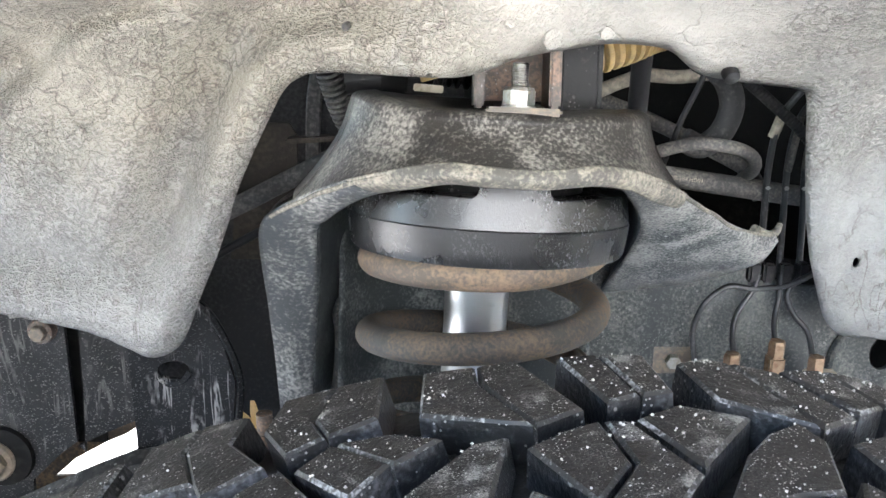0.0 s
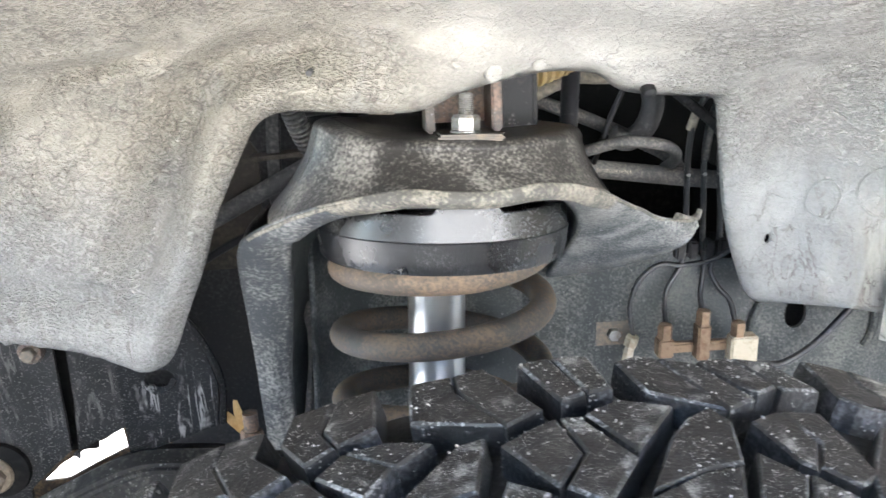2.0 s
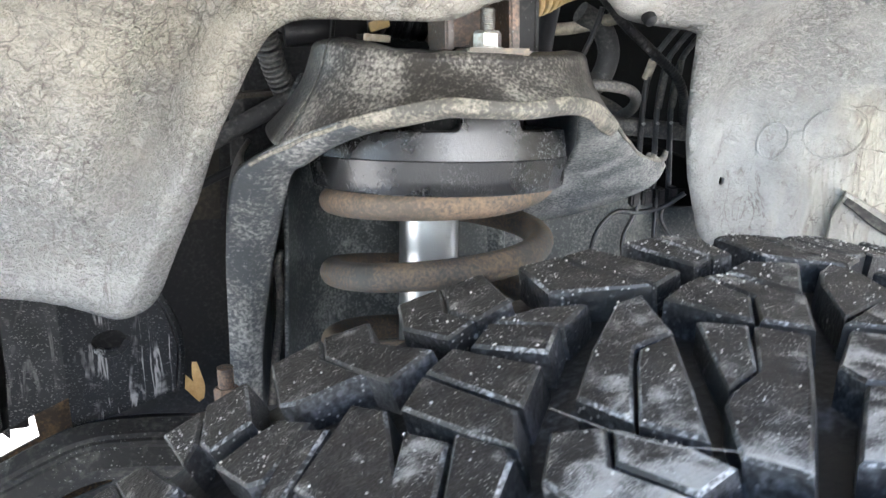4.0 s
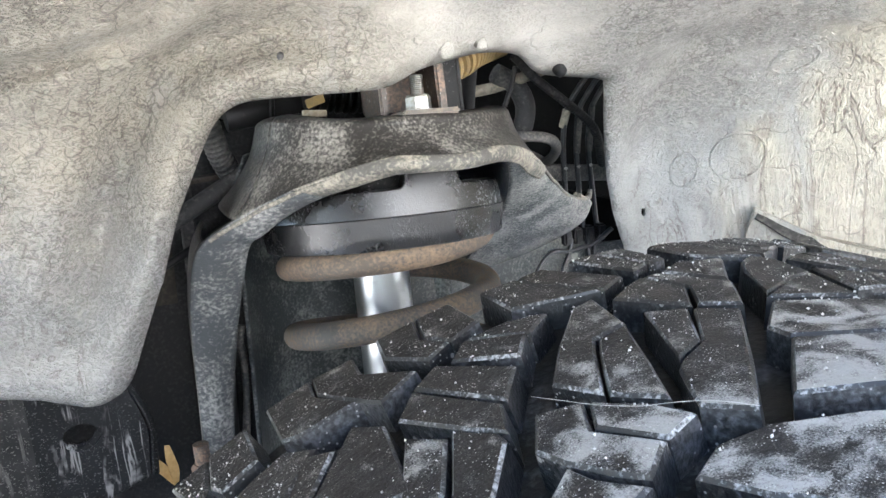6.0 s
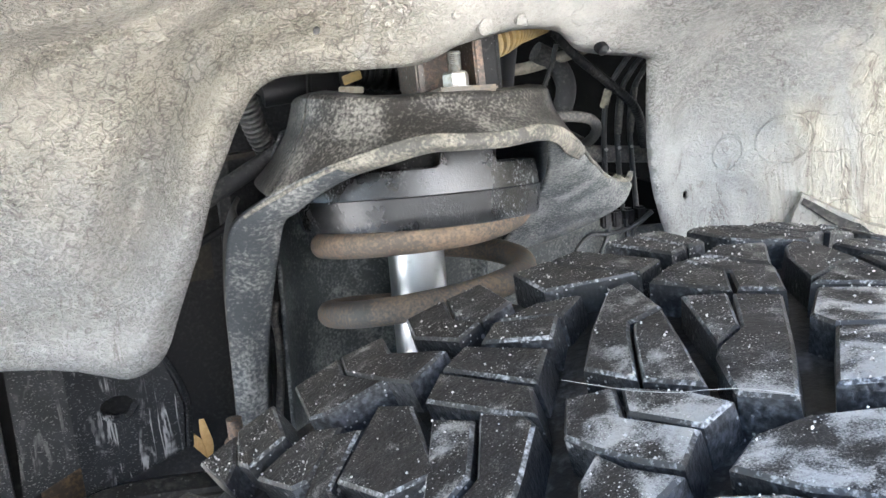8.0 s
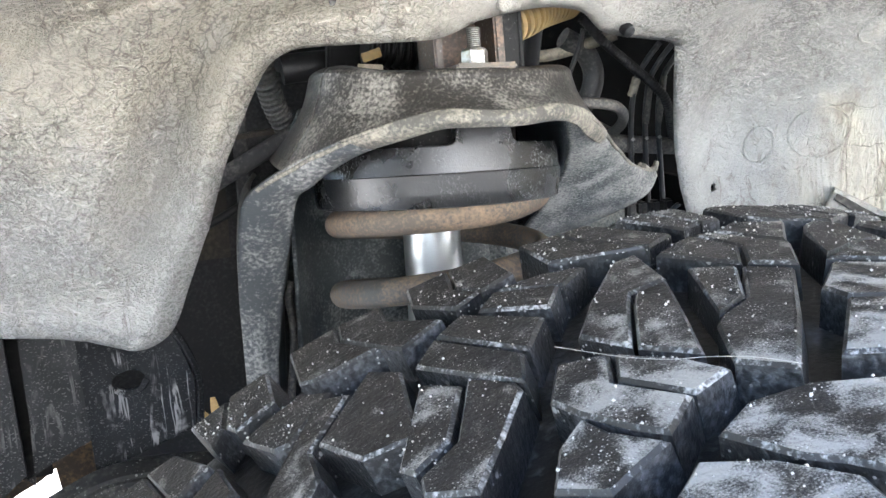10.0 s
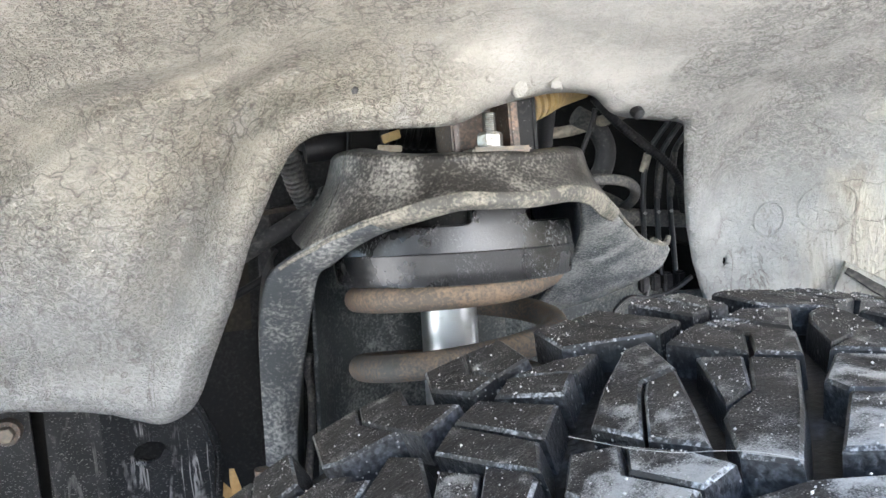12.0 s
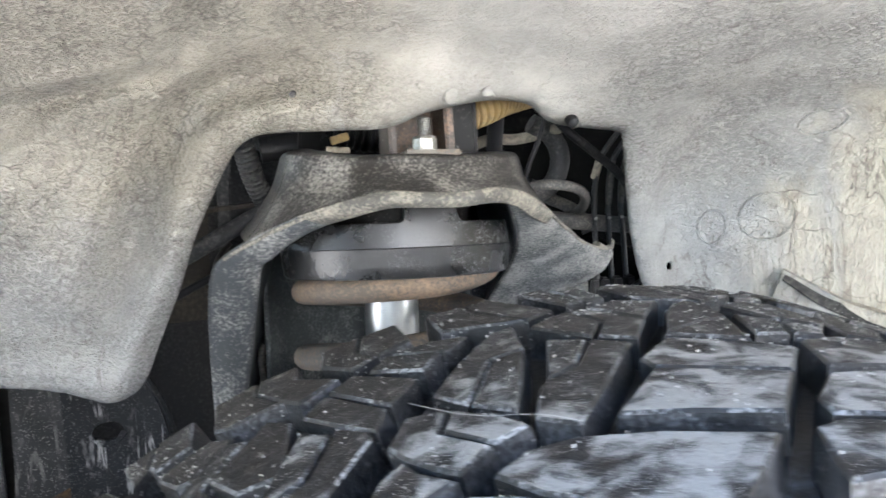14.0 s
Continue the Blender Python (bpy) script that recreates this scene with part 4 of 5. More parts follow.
LIP = [(-.115, .535, .868), (-.104, .525, .880), (-.084, .510, .893), (-.057, .490, .907), (-.030, .470, .917), (.001, .455, .924), (.024, .450, .923), (.054, .452, .921),
       (.086, .462, .922), (.111, .478, .917), (.138, .505, .905), (.173, .545, .883), (.209, .580, .861), (.244, .607, .850)]
lip = spline(LIP, 6)

bead = [p + Vector((0, 0, .0012 * noise.noise(p * 60) - .0012)) for p in lip[6:]]
part("rolled_edge", strip_bm(bead, .0028, .0046, (0, -1, .15)), LIP_PAINT, tower, "thin rolled bead along the lip", True)


def sheet_between(name, curves, thick, mat, label=""):
    """A curved sheet through several curves of equal point counts, thickened away from its face."""
    n = len(curves[0])
    cols = [spline([c[i] for c in curves], 5) for i in range(n)]
    m = len(cols[0])
    verts = [p for c in cols for p in c]
    faces = [(i * m + j, i * m + j + 1, (i + 1) * m + j + 1, (i + 1) * m + j) for i in range(n - 1) for j in range(m - 1)]
    ob = mesh_object(name, verts, faces, mat)
    so = ob.modifiers.new("thickness", "SOLIDIFY")
    so.thickness, so.offset = thick, 0
    return child(ob, tower, label)


# skirt of the dome down to the rolled edge
foot = [p.copy() for p in lip[11:62]]
def crown_ring(points, r, z):
    """The rounded shoulder of the crown above each foot point."""
    out = []
    for p in points:
        q = DOME.inverted() @ p
        a = math.atan2(q.y, q.x)
        rr = r * dome_swell(a)
        out.append(DOME @ Vector((rr * math.cos(a), rr * math.sin(a), z + crown_rise(a, r))))
    return out


def shoulder(points):
    return [crown_ring(points, .0856, .0606), crown_ring(points, .0825, .0632), crown_ring(points, .0740, .0645)]


def flare(u):
    """Curves between edge (0) and crown (1): out late, down early."""
    rows = []
    for a, b in zip(foot, head):
        k = (1 - u) ** 1.5
        rows.append(Vector((b.x + (a.x - b.x) * k, b.y + (a.y - b.y) * k, a.z + (b.z - a.z) * u)))
    return rows


head = crown_ring(foot, .0864, .0575)
sheet_between("skirt", [foot, flare(.16), flare(.38), flare(.68), head] + shoulder(foot), .003, BLACK_PAINT)

# the skirt's front side wall, running inboard from the end of the lip
foot = spline([lip[11], (-.090, .540, .893), (-.087, .585, .893), (-.074, .640, .893)], 8)
head = crown_ring(foot, .0864, .0575)
sheet_between("skirt_side", [foot, flare(.16), flare(.38), flare(.68), head] + shoulder(foot), .003, BLACK_PAINT)

# left leg: a channel from the bend down to the frame
band_out = spline([(-.124, .645, .62), (-.122, .614, .716), (-.1215, .602, .757), (-.121, .584, .802), (-.119, .560, .840), (-.1145, .537, .869), (-.104, .525, .882), (-.084, .510, .895), (-.057, .490, .909), (-.030, .470, .919), (.001, .455, .926), (.024, .450, .925), (.054, .452, .923), (.086, .462, .924), (.111, .478, .919), (.134, .501, .908), (.150, .519, .898)], 6)
band_in = spline([(-.099, .645, .62), (-.097, .616, .716), (-.093, .602, .757), (-.087, .584, .802), (-.082, .560, .840), (-.0775, .535, .871), (-.069, .521, .880), (-.054, .506, .893), (-.036, .487, .904), (-.015, .468, .911), (.006, .455, .9165), (.026, .450, .916), (.055, .452, .9145), (.085, .462, .915), (.107, .479, .909), (.128, .503, .897), (.147, .521, .890)], 6)
ruffle = [Vector((0, -.0035 + .0015 * noise.noise(p * 45), 0)) for p in band_out]
band_mid = [(a + b) / 2 + r for a, b, r in zip(band_out, band_in, ruffle)]
sheet_between("leg_flange", [band_out[:50], band_mid[:50], band_in[:50]], .004, LEG_PAINT, "dirt-streaked grey flange of the tower")
sheet_between("lip_flange", [band_out[49:], band_mid[49:], band_in[49:]], .004, LIP_PAINT, "dusty beige-grey lip over the spring")
side = [[p + q for p in band_in[:36]] for q in (Vector((-.001, .003, 0)), Vector((.006, .04, .004)), Vector((.016, .09, .008)))]
sheet_between("leg_side", side, .003, TOWER_IN)
side = [[p + q for p in band_out[:34]] for q in (Vector((.002, .003, 0)), Vector((.004, .04, .002)), Vector((.012, .08, .004)))]
sheet_between("leg_outer_side", side, .003, BLACK_PAINT)


# shell behind the spring
def shell_row(z, grow):
    out = []
    for k in range(25):
        a = radians(168 - 131 * k / 24)
        out.append(Vector((.035 + (.108 + grow) * math.cos(a), .60 + (.10 + grow) * math.sin(a), z)))
    return out


sheet_between("back_shell", [shell_row(.925, -.012), shell_row(.89, 0), shell_row(.78, .004), shell_row(.62, .01)], .003, TOWER_IN, "blue-grey inner shell of the tower")
# right wing, flaring out to its hooked tip
front = lip[50:]
n = len(front)
wing_mid, wing_low = [], []
hem = spline([(.135, .672, .785), (.170, .645, .797), (.205, .628, .810), (.235, .608, .829), (.247, .606, .846)], 12)
for i, p in enumerate(front):
    u = i / (n - 1)
    k = min(int(u * (len(hem) - 1)), len(hem) - 2)
    low = hem[k].lerp(hem[k + 1], u * (len(hem) - 1) - k)
    wing_low.append(low)
    wing_mid.append((p + low) / 2 + Vector((.021, -.006, .012)) * (1 - u) ** 1.3)
sheet_between("wing", [front, wing_mid, wing_low], .0035, WING, "grit-specked flared wing")
bm = lathe_bm([(.0002, .005), (.004, .0045), (.0065, .002), (.007, -.002)], 18)
bm.transform(Matrix.Translation(wing_mid[2] + Vector((.004, -.001, .006))) @ Vector((-.45, -.85, .25)).to_track_quat("Z", "Y").to_matrix().to_4x4())
part("plug", bm, BLACK_PLASTIC, tower, "small dark plug in the wing", True)
# the hollow between the wing and the shell, its shade put into the blue-black paint
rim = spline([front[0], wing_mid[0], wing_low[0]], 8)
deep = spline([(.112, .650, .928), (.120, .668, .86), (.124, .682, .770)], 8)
sheet_between("wing_hollow", [rim, [a.lerp(b, .5) + Vector((.012, .012, 0)) for a, b in zip(rim, deep)], deep], .003, TOWER_DARK, "blue-black painted hollow inside the wing, darkened for its shade")
under = [Vector((.135, .690, .770)).lerp(Vector((.238, .690, .822)), i / (n - 1)) for i in range(n)]
sheet_between("wing_underside", [wing_low, [(a + b) / 2 for a, b in zip(wing_low, under)], under], .003, WING)
hook = spline([(.226, .596, .856), (.240, .606, .850), (.247, .609, .852), (.249, .609, .858)], 5)
part("hooked_tip", strip_bm(hook, lambda u: .0075 - .004 * u, lambda u: .008 - .004 * u, (0, -1, 0)), LIP_PAINT, tower, "bent tip of the wing", True)
at_home(tower)

# ---- mounting stud on top ----
stud = thing("mounting_stud", (.044, .500, .949), "shiny zinc stud with hexagon nut on a steel plate", "bolt")
NUT = Matrix.Translation((.0445, .499, .9478)) @ UP.to_track_quat("Z", "Y").to_matrix().to_4x4()
bm = box_bm((.042, .030, .0044), pose(.0462, .494, .9495, -6, 1.5, 0), .0015)
part("plate", bm, RUSTY_GREY, stud, "flat grey steel plate")
part("nut", hex_bm(.0092, .0118, NUT @ pose(0, 0, .0030, 0, 0, 12)), ZINC, stud, "bright hexagon nut")
bm = lathe_bm([(.0088, 0), (.0100, .0005), (.0100, .003), (.008, .0035)], 28)
bm.transform(NUT @ pose(0, 0, .0015))
part("washer", bm, ZINC, stud, "", True)
prof = [(.0001, .0285), (.0040, .0285)]
z = .0280
while z > .010:
    prof += [(.0043, z), (.0050, z - .0006), (.0043, z - .0012)]
    z -= .0013
bm = lathe_bm(prof, 20)
bm.transform(NUT)
part("thread", bm, ZINC, stud, "threaded end")
at_home(stud)

mount = thing("body_mount_bracket", (.045, .53, .95), "brown rust-stained steel channel behind the stud", "bracket")
for x, w in ((.0225, .006), (.0665, .007)):
    part("flange", box_bm((w, .040, .075), pose(x, .530, .985, -6, 0, 0), .0015), RUSTY, mount)
part("web", box_bm((.050, .004, .075), pose(.045, .552, .987, -6, 0, 0), .001), RUSTY, mount)
part("foot", box_bm((.056, .046, .003), pose(.045, .534, .9440, -6, 0, 0), .001), RUSTY, mount)
at_home(mount)

black_bracket = thing("black_bracket", (.095, .56, .94), "black steel bracket standing on the tower", "bracket")
part("upright", box_bm((.024, .006, .070), pose(.0865, .553, .975, -4, 0, 6), .0015), SATIN_BLACK, black_bracket)
part("side", box_bm((.004, .030, .070), pose(.0995, .566, .975, -4, 0, 0), .001), SATIN_BLACK, black_bracket)
part("foot", box_bm((.034, .034, .003), pose(.094, .566, .9385, -6, 0, 0), .001), SATIN_BLACK, black_bracket)
at_home(black_bracket)


# ---- pipes, hoses and conduits ----
def hose(name, points, r, mat, label, category="hose", ripple=0, depth=.82, per=8, group=""):
    path = spline(points, per)
    if ripple:
        length = sum((b - a).length for a, b in zip(path, path[1:]))
        fine = []
        n = max(8, int(length / ripple) * 6)
        run, targets = 0, [length * k / n for k in range(n + 1)]
        i = 0
        for t in targets:
            while i < len(path) - 2 and run + (path[i + 1] - path[i]).length < t:
                run += (path[i + 1] - path[i]).length
                i += 1
            seg = (path[i + 1] - path[i])
            fine.append(path[i] + seg * min(1, (t - run) / max(seg.length, 1e-9)))
        bm = tube_bm(fine, r, 18, None, lambda i: (1, 1, .96, depth, depth, .96)[i % 6])
    else:
        bm = tube_bm(path, r, 14)
    ob = finish(name, bm, mat, None, "", True)
    return tagged(ob, label, category, group)


hose("corrugated_conduit", [(.082, .600, .972), (.104, .603, .978), (.128, .612, .985), (.150, .63, .992), (.19, .66, 1.0)], .0160, YELLOW, "dusty yellow corrugated conduit above the tower", "conduit", .0072, .50)
hose("bent_hose", [(.130, .68, .886), (.150, .665, .896), (.167, .655, .902), (.191, .640, .911), (.221, .640, .908), (.240, .652, .899), (.249, .672, .886), (.252, .705, .872)], .0050, HOSE, "pale grey hose bent over behind the tower", "hose")
hose("bent_hose", [(.130, .76, .935), (.175, .75, .918), (.205, .75, .905), (.240, .745, .889), (.270, .735, .872), (.280, .73, .85)], .0065, HOSE, "grey rubber hose behind the tower", "hose")
hose("printed_hose", [(.100, .70, .884), (.181, .69, .877), (.240, .69, .869), (.308, .69, .860), (.42, .69, .848)], .0085, HOSE, "grey rubber hose with faded printing", "hose")
hose("tan_pipe", [(.120, .70, .940), (.150, .71, .951), (.170, .72, .955), (.196, .72, .954), (.217, .70, .959), (.25, .68, .97)], .0056, TAN_HOSE, "tan dusty pipe above the hoses", "pipe")
hose("thin_cable", [(.196, .64, .975), (.192, .645, .955), (.183, .65, .930), (.178, .66, .905), (.18, .69, .88)], .0022, BLACK_PLASTIC, "thin black cable hanging behind the liner", "cable")
hose("black_strut", [(.142, .62, .985), (.146, .64, .955), (.150, .66, .915), (.155, .68, .88)], .0075, BLACK_PLASTIC, "black plastic rod behind the tower", "rod")
hose("ribbed_cable", [(.200, .65, .985), (.222, .65, .962), (.250, .65, .9395), (.274, .65, .9195), (.289, .655, .902), (.31, .68, .87)], .0045, BLACK_PLASTIC, "black ribbed cable crossing the opening's corner", "cable", .003, .9)
hose("loop_hose", [(.205, .70, .97), (.226, .70, .957), (.236, .70, .935), (.230, .70, .912), (.215, .70, .900), (.200, .70, .905)], .0100, DIM, "thick dusty loop of hose in the dark bay", "hose")
hose("ribbed_conduit", [(-.092, .64, .990), (-.084, .64, .968), (-.078, .648, .945), (-.072, .658, .925), (-.06, .67, .90)], .0100, DIM, "grey corrugated conduit behind the tower", "conduit", .0046, .62)
hose("slanting_pipe", [(-.05, .66, .910), (-.091, .66, .889), (-.128, .66, .870), (-.165, .66, .851), (-.23, .66, .82)], .0075, DIM, "dusty slanting pipe beside the tower", "pipe")
hose("lower_cable", [(-.07, .67, .865), (-.12, .67, .842), (-.16, .67, .822), (-.23, .67, .78)], .0035, BLACK_PLASTIC, "thin black cable below the pipe", "cable")
hose("black_bellows", [(-.005, .61, .972), (.010, .61, .970), (.025, .61, .968), (.05, .61, .966)], .018, BLACK_PLASTIC, "black rubber bellows behind the tower", "bellows", .006, .80)
clamp = thing("dark_clamp", (-.065, .60, .945), "dark metal clamp with pale tags on the tower", "clamp")
part("block", box_bm((.018, .012, .030), pose(-.030, .590, .965, 0, 6, 0), .002), DARK, clamp)
part("tag", box_bm((.016, .002, .007), pose(-.006, .585, .963, 0, -14, 12), .0006), YELLOW, clamp, "pale yellow tag")
part("tag", box_bm((.020, .002, .005), pose(-.008, .583, .954, 0, 5, 8), .0006), PALE_BRASS, clamp, "cream tag")
at_home(clamp)

dim_plate = thing("inner_bracket", (-.12, .70, .80), "dim brown steel bracket deep behind the liner", "bracket")
part("web", plate_bm([(-.175, .80), (-.120, .80), (-.116, .905), (-.122, .915), (-.160, .915)], .003, pose(0, .695, 0), (), lambda x, z: .003 * noise.noise(Vector((x * 20, z * 20, 3)))), BROWN_DIM, dim_plate, "", True)
part("rib", strip_bm(spline([(-.104, .69, .80), (-.103, .688, .86), (-.100, .686, .93), (-.094, .684, .965)], 5), .012, .006, (0, -1, 0)), DIM, dim_plate, "", True)
part("ledge", box_bm((.060, .020, .004), pose(-.092, .684, .905, 0, -4, 0), .001), BROWN_DIM, dim_plate)
at_home(dim_plate)
hose("elbow_pipe", [(-.075, .665, .985), (-.070, .660, .966), (-.052, .652, .958), (-.030, .650, .962), (-.012, .650, .972)], .0075, DIM, "dim dusty pipe elbow behind the tower", "pipe")
hose("rubber_bushing", [(-.068, .63, .956), (-.058, .63, .957), (-.036, .63, .958), (-.028, .63, .958)], .0115, BLACK_PLASTIC, "black rubber bushing on the tower beside the bellows", "bushing")
words = bpy.data.curves.new("hose_printing", "FONT")
words.body, words.size, words.extrude = "HIGH PRESSURE", .0046, .0001
words.align_x = "CENTER"
print_mesh = new("hose_printing_curve", words)
bpy.context.view_layer.update()
lettering = bpy.data.meshes.new_from_object(print_mesh.evaluated_get(bpy.context.evaluated_depsgraph_get()))
bpy.data.objects.remove(print_mesh)
lettering.materials.clear()
lettering.materials.append(TAN_HOSE)
tagged(new("hose_printing", lettering), "faded pale lettering printed along the grey hose", "lettering").matrix_world = pose(.1967, .6808, .8780, 90, 186.0, 0)

# three vertical lines with a clip
for x0, x1, z0, kind in ((.262, .265, .925, 1), (.277, .281, .925, 0), (.291, .297, .925, 0)):
    hose("brake_pipe", [(x0 + .022, .66, z0 + .035), (x0 + .010, .665, z0 + .018), (x0 + .002, .67, z0), (x0, .675, .89), (x1, .68, .84), (x1, .675, .80)], .0026, LINE_BLACK, "black coated brake pipe running down to the fittings", "pipe", group="brake pipes")
    b = finish("pipe_sleeve", tube_bm([Vector((x0 + .003, .669, z0 + .004)), Vector((x0, .674, .912 if kind else .885))], .0040 if kind else .0031, 12), TAN_HOSE if kind else HOSE, None, "", True)
    tagged(b, "pale dusty sleeve on a brake pipe", "sleeve", "pipe sleeves")
    d = finish("paint_dot", box_bm((.004, .003, .003), pose(x0 + .001, .6735, .871), .001), GRIT)
    tagged(d, "white paint mark on a brake pipe", "mark", "paint marks")
clip = thing("pipe_clip", (.28, .675, .79), "black plastic clip holding the brake pipes", "clip")
for x in (.258, .270, .284, .298):
    part("jaw", box_bm((.0095, .012, .017), pose(x, .672, .802), .002), BLACK_PLASTIC, clip)
part("bar", box_bm((.052, .006, .006), pose(.278, .678, .802), .001), BLACK_PLASTIC, clip)
at_home(clip)
for pts, lab in (
    ([(.305, .66, .806), (.289, .668, .793), (.262, .668, .790), (.238, .665, .792), (.222, .66, .783), (.2175, .66, .765), (.219, .66, .745), (.222, .658, .728)], "long looped brake pipe"),
    ([(.263, .67, .800), (.260, .668, .788), (.252, .663, .775), (.248, .655, .760), (.246, .640, .745)], "bent brake pipe"),
    ([(.281, .67, .800), (.284, .668, .785), (.283, .66, .770), (.280, .645, .757)], "bent brake pipe"),
    ([(.297, .67, .800), (.290, .668, .787), (.299, .662, .775), (.309, .655, .764), (.310, .640, .745)], "bent brake pipe"),
):
    hose("brake_pipe", [Vector(p) + Vector((-.007, 0, -.008)) * smooth_step(.800, .770, p[2]) for p in pts], .0024, LINE_BLACK, lab + " ending in a brass fitting", "pipe", group="brake pipes")


def fitting(x, y, z, w, h, mat, block):
    f = thing("brass_fitting", (x, y, z - h), "corroded brass brake-line union", "fitting", "brass fittings")
    part("hex_nut", hex_bm(.0068, .013, Matrix.Translation((x, y, z - .012))), BRASS, f)
    part("block", box_bm((w, .014, h), pose(x + block, y, z - .012 - h / 2), .0015), mat, f)
    return at_home(f)


fitting(.236, .637, .743, .014, .018, BRASS, 0)
fitting(.272, .640, .753, .012, .034, BRASS, 0)
fitting(.304, .637, .741, .025, .028, PALE_BRASS, .005)
tee = tagged(finish("brass_manifold", box_bm((.075, .008, .010), pose(.268, .645, .717), .002), BRASS), "brown brass manifold bar joining the unions", "fitting")
base = thing("fitting_bracket", (.20, .675, .70), "small rusty bracket with a bolt", "bracket")
part("plate", box_bm((.034, .003, .026), pose(.199, .674, .722), .001), RUSTY_GREY, base)
part("bolt_head", hex_bm(.0065, .006, pose(.199, .672, .722, 90, 0, 0)), ZINC, base, "dull hexagon bolt head")
at_home(base)
nip = thing("bleed_nipple", (.222, .66, .70), "pale corroded pipe end beside the bracket", "fitting")
part("ball", hex_bm(.0065, .010, pose(.211, .657, .716, 10, 10, 0)), PALE_BRASS, nip)
part("stem", hex_bm(.005, .018, pose(.208, .657, .696, 0, 8, 0)), PALE_BRASS, nip)
at_home(nip)
hose("side_pipe", [(.316, .637, .703), (.334, .645, .694), (.358, .650, .691), (.384, .650, .707), (.406, .650, .730), (.43, .65, .76)], .0034, LINE_BLACK, "black pipe leading away along the frame", "pipe")

# added tube for an unidentified yellow patch below the rail
hose("yellow_link", [(.50, .99, .345), (.635, 1.0, .400), (.735, 1.0, .440), (.90, 1.0, .505)], .019, YELLOW, "yellow tube added beyond the frame rail for a yellow patch", "link")

# ---- the frame rail behind ----
rail_out = [(.06, .50), (.36, .56), (.41, .600), (.44, .627), (.52, .642), (1.2, .665), (1.2, .70), (.62, .735), (.50, .765), (.36, .785), (.29, .790), (.262, .800), (.235, .822), (.18, .832), (.10, .83), (.05, .83)]
dark = [(.378 + .011 * math.cos(a), .729 + .015 * math.sin(a)) for a in (2 * math.pi * k / 20 for k in range(20))]


def rail_bulge(x, z):
    return .004 * noise.noise(Vector((x * 9, z * 9, 1)))


rail = tagged(finish("frame_rail", plate_bm(rail_out, .004, pose(0, .674, 0), (dark,), rail_bulge), RAIL, None, "", True), "grey dusty steel frame rail with a round hole", "frame", kind="structure")
bm = tube_bm([Vector((.395 + .062 * math.cos(a), .672, .718 + .055 * math.sin(a))) for a in np.linspace(-.5, 3.4, 30)], .004, 8)
child(finish("pressed_bead", bm, RAIL, None, "", True), rail)
# near-black rear wall of the rail, so that its hole looks shaded
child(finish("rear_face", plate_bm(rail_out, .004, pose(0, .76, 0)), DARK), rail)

# ---- front corner: splash panels, bracket and lower arm ----
panel = thing("splash_panel", (-.34, .65, .6), "black splash panel with dried mud spots", "panel")
outer = [(-.80, .45), (-.345, .45), (-.338, .620), (-.312, .645), (-.297, .657), (-.296, .83), (-.80, .85)]
part("front_sheet", plate_bm(outer, .004, pose(0, .640, 0), (), lambda x, z: .004 * noise.noise(Vector((x * 14, z * 14, 2)))), MUD_BLACK, panel, "", True)
inner = [(-.298, .651), (-.277, .662), (-.245, .676), (-.236, .678), (-.236, .69), (-.236, .83), (-.286, .83), (-.289, .70), (-.293, .645)]
part("rear_sheet", plate_bm(inner, .004, pose(0, .6445, 0), (), lambda x, z: .003 * noise.noise(Vector((x * 14, z * 14, 4)))), MUD_BLACK, panel, "", True)
# near-black strip behind the gap between the sheets, in place of its shade
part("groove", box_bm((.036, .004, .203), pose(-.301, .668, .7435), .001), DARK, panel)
at_home(panel)
knob = thing("panel_bolt", (-.312, .62, .755), "rusty flange bolt holding the splash panel", "bolt")
bm = lathe_bm([(.0001, .003), (.0095, .003), (.0105, .001), (.0105, -.006)], 24)
bm.transform(pose(-.312, .634, .757, 90, 0, 0))
part("flange", bm, RUSTY, knob, "", True)
part("head", hex_bm(.0066, .007, pose(-.312, .632, .757, 90, 0, 0)), RUSTY_GREY, knob)
at_home(knob)
big = thing("large_bolt", (-.387, .66, .6), "large tan socket bolt in a dark recess", "bolt")
bm = lathe_bm([(.0001, .002), (.017, .002), (.0185, 0), (.0185, -.008)], 32)
bm.transform(pose(-.366, .634, .641, 90, 0, 0))
part("washer", bm, ALLOY, big, "", True)
# flat dark disc in place of the bolt's hollow and its shade
bm = lathe_bm([(.0001, .0), (.026, .0), (.027, -.004)], 32)
bm.transform(pose(-.360, .6355, .644, 90, 0, 0))
part("recess", bm, DARK, big, "dark disc standing for the shaded recess round the bolt", True)
part("head", hex_bm(.0135, .011, pose(-.366, .632, .641, 90, 0, 10)), ALLOY, big)
at_home(big)

corner = thing("corner_bracket", (-.205, .66, .64), "black bracket streaked with dried mud", "bracket")
br = [(-.246, .648), (-.166, .675), (-.162, .715), (-.170, .745), (-.184, .772), (-.200, .785), (-.246, .78)]
hole = [(-.212 + .013 * math.cos(a), .722 + .008 * math.sin(a)) for a in (2 * math.pi * k / 18 for k in range(18))]
part("face", plate_bm(br, .004, pose(0, .638, 0), (hole,), lambda x, z: .007 * noise.noise(Vector((x * 22, z * 22, 6))) + .003 * noise.noise(Vector((x * 60, z * 60, 6)))), MUD_STREAK, corner, "", True)
lipped = spline([(-.2235, .636, .7165), (-.214, .633, .7125), (-.204, .633, .7155), (-.198, .636, .722)], 6)
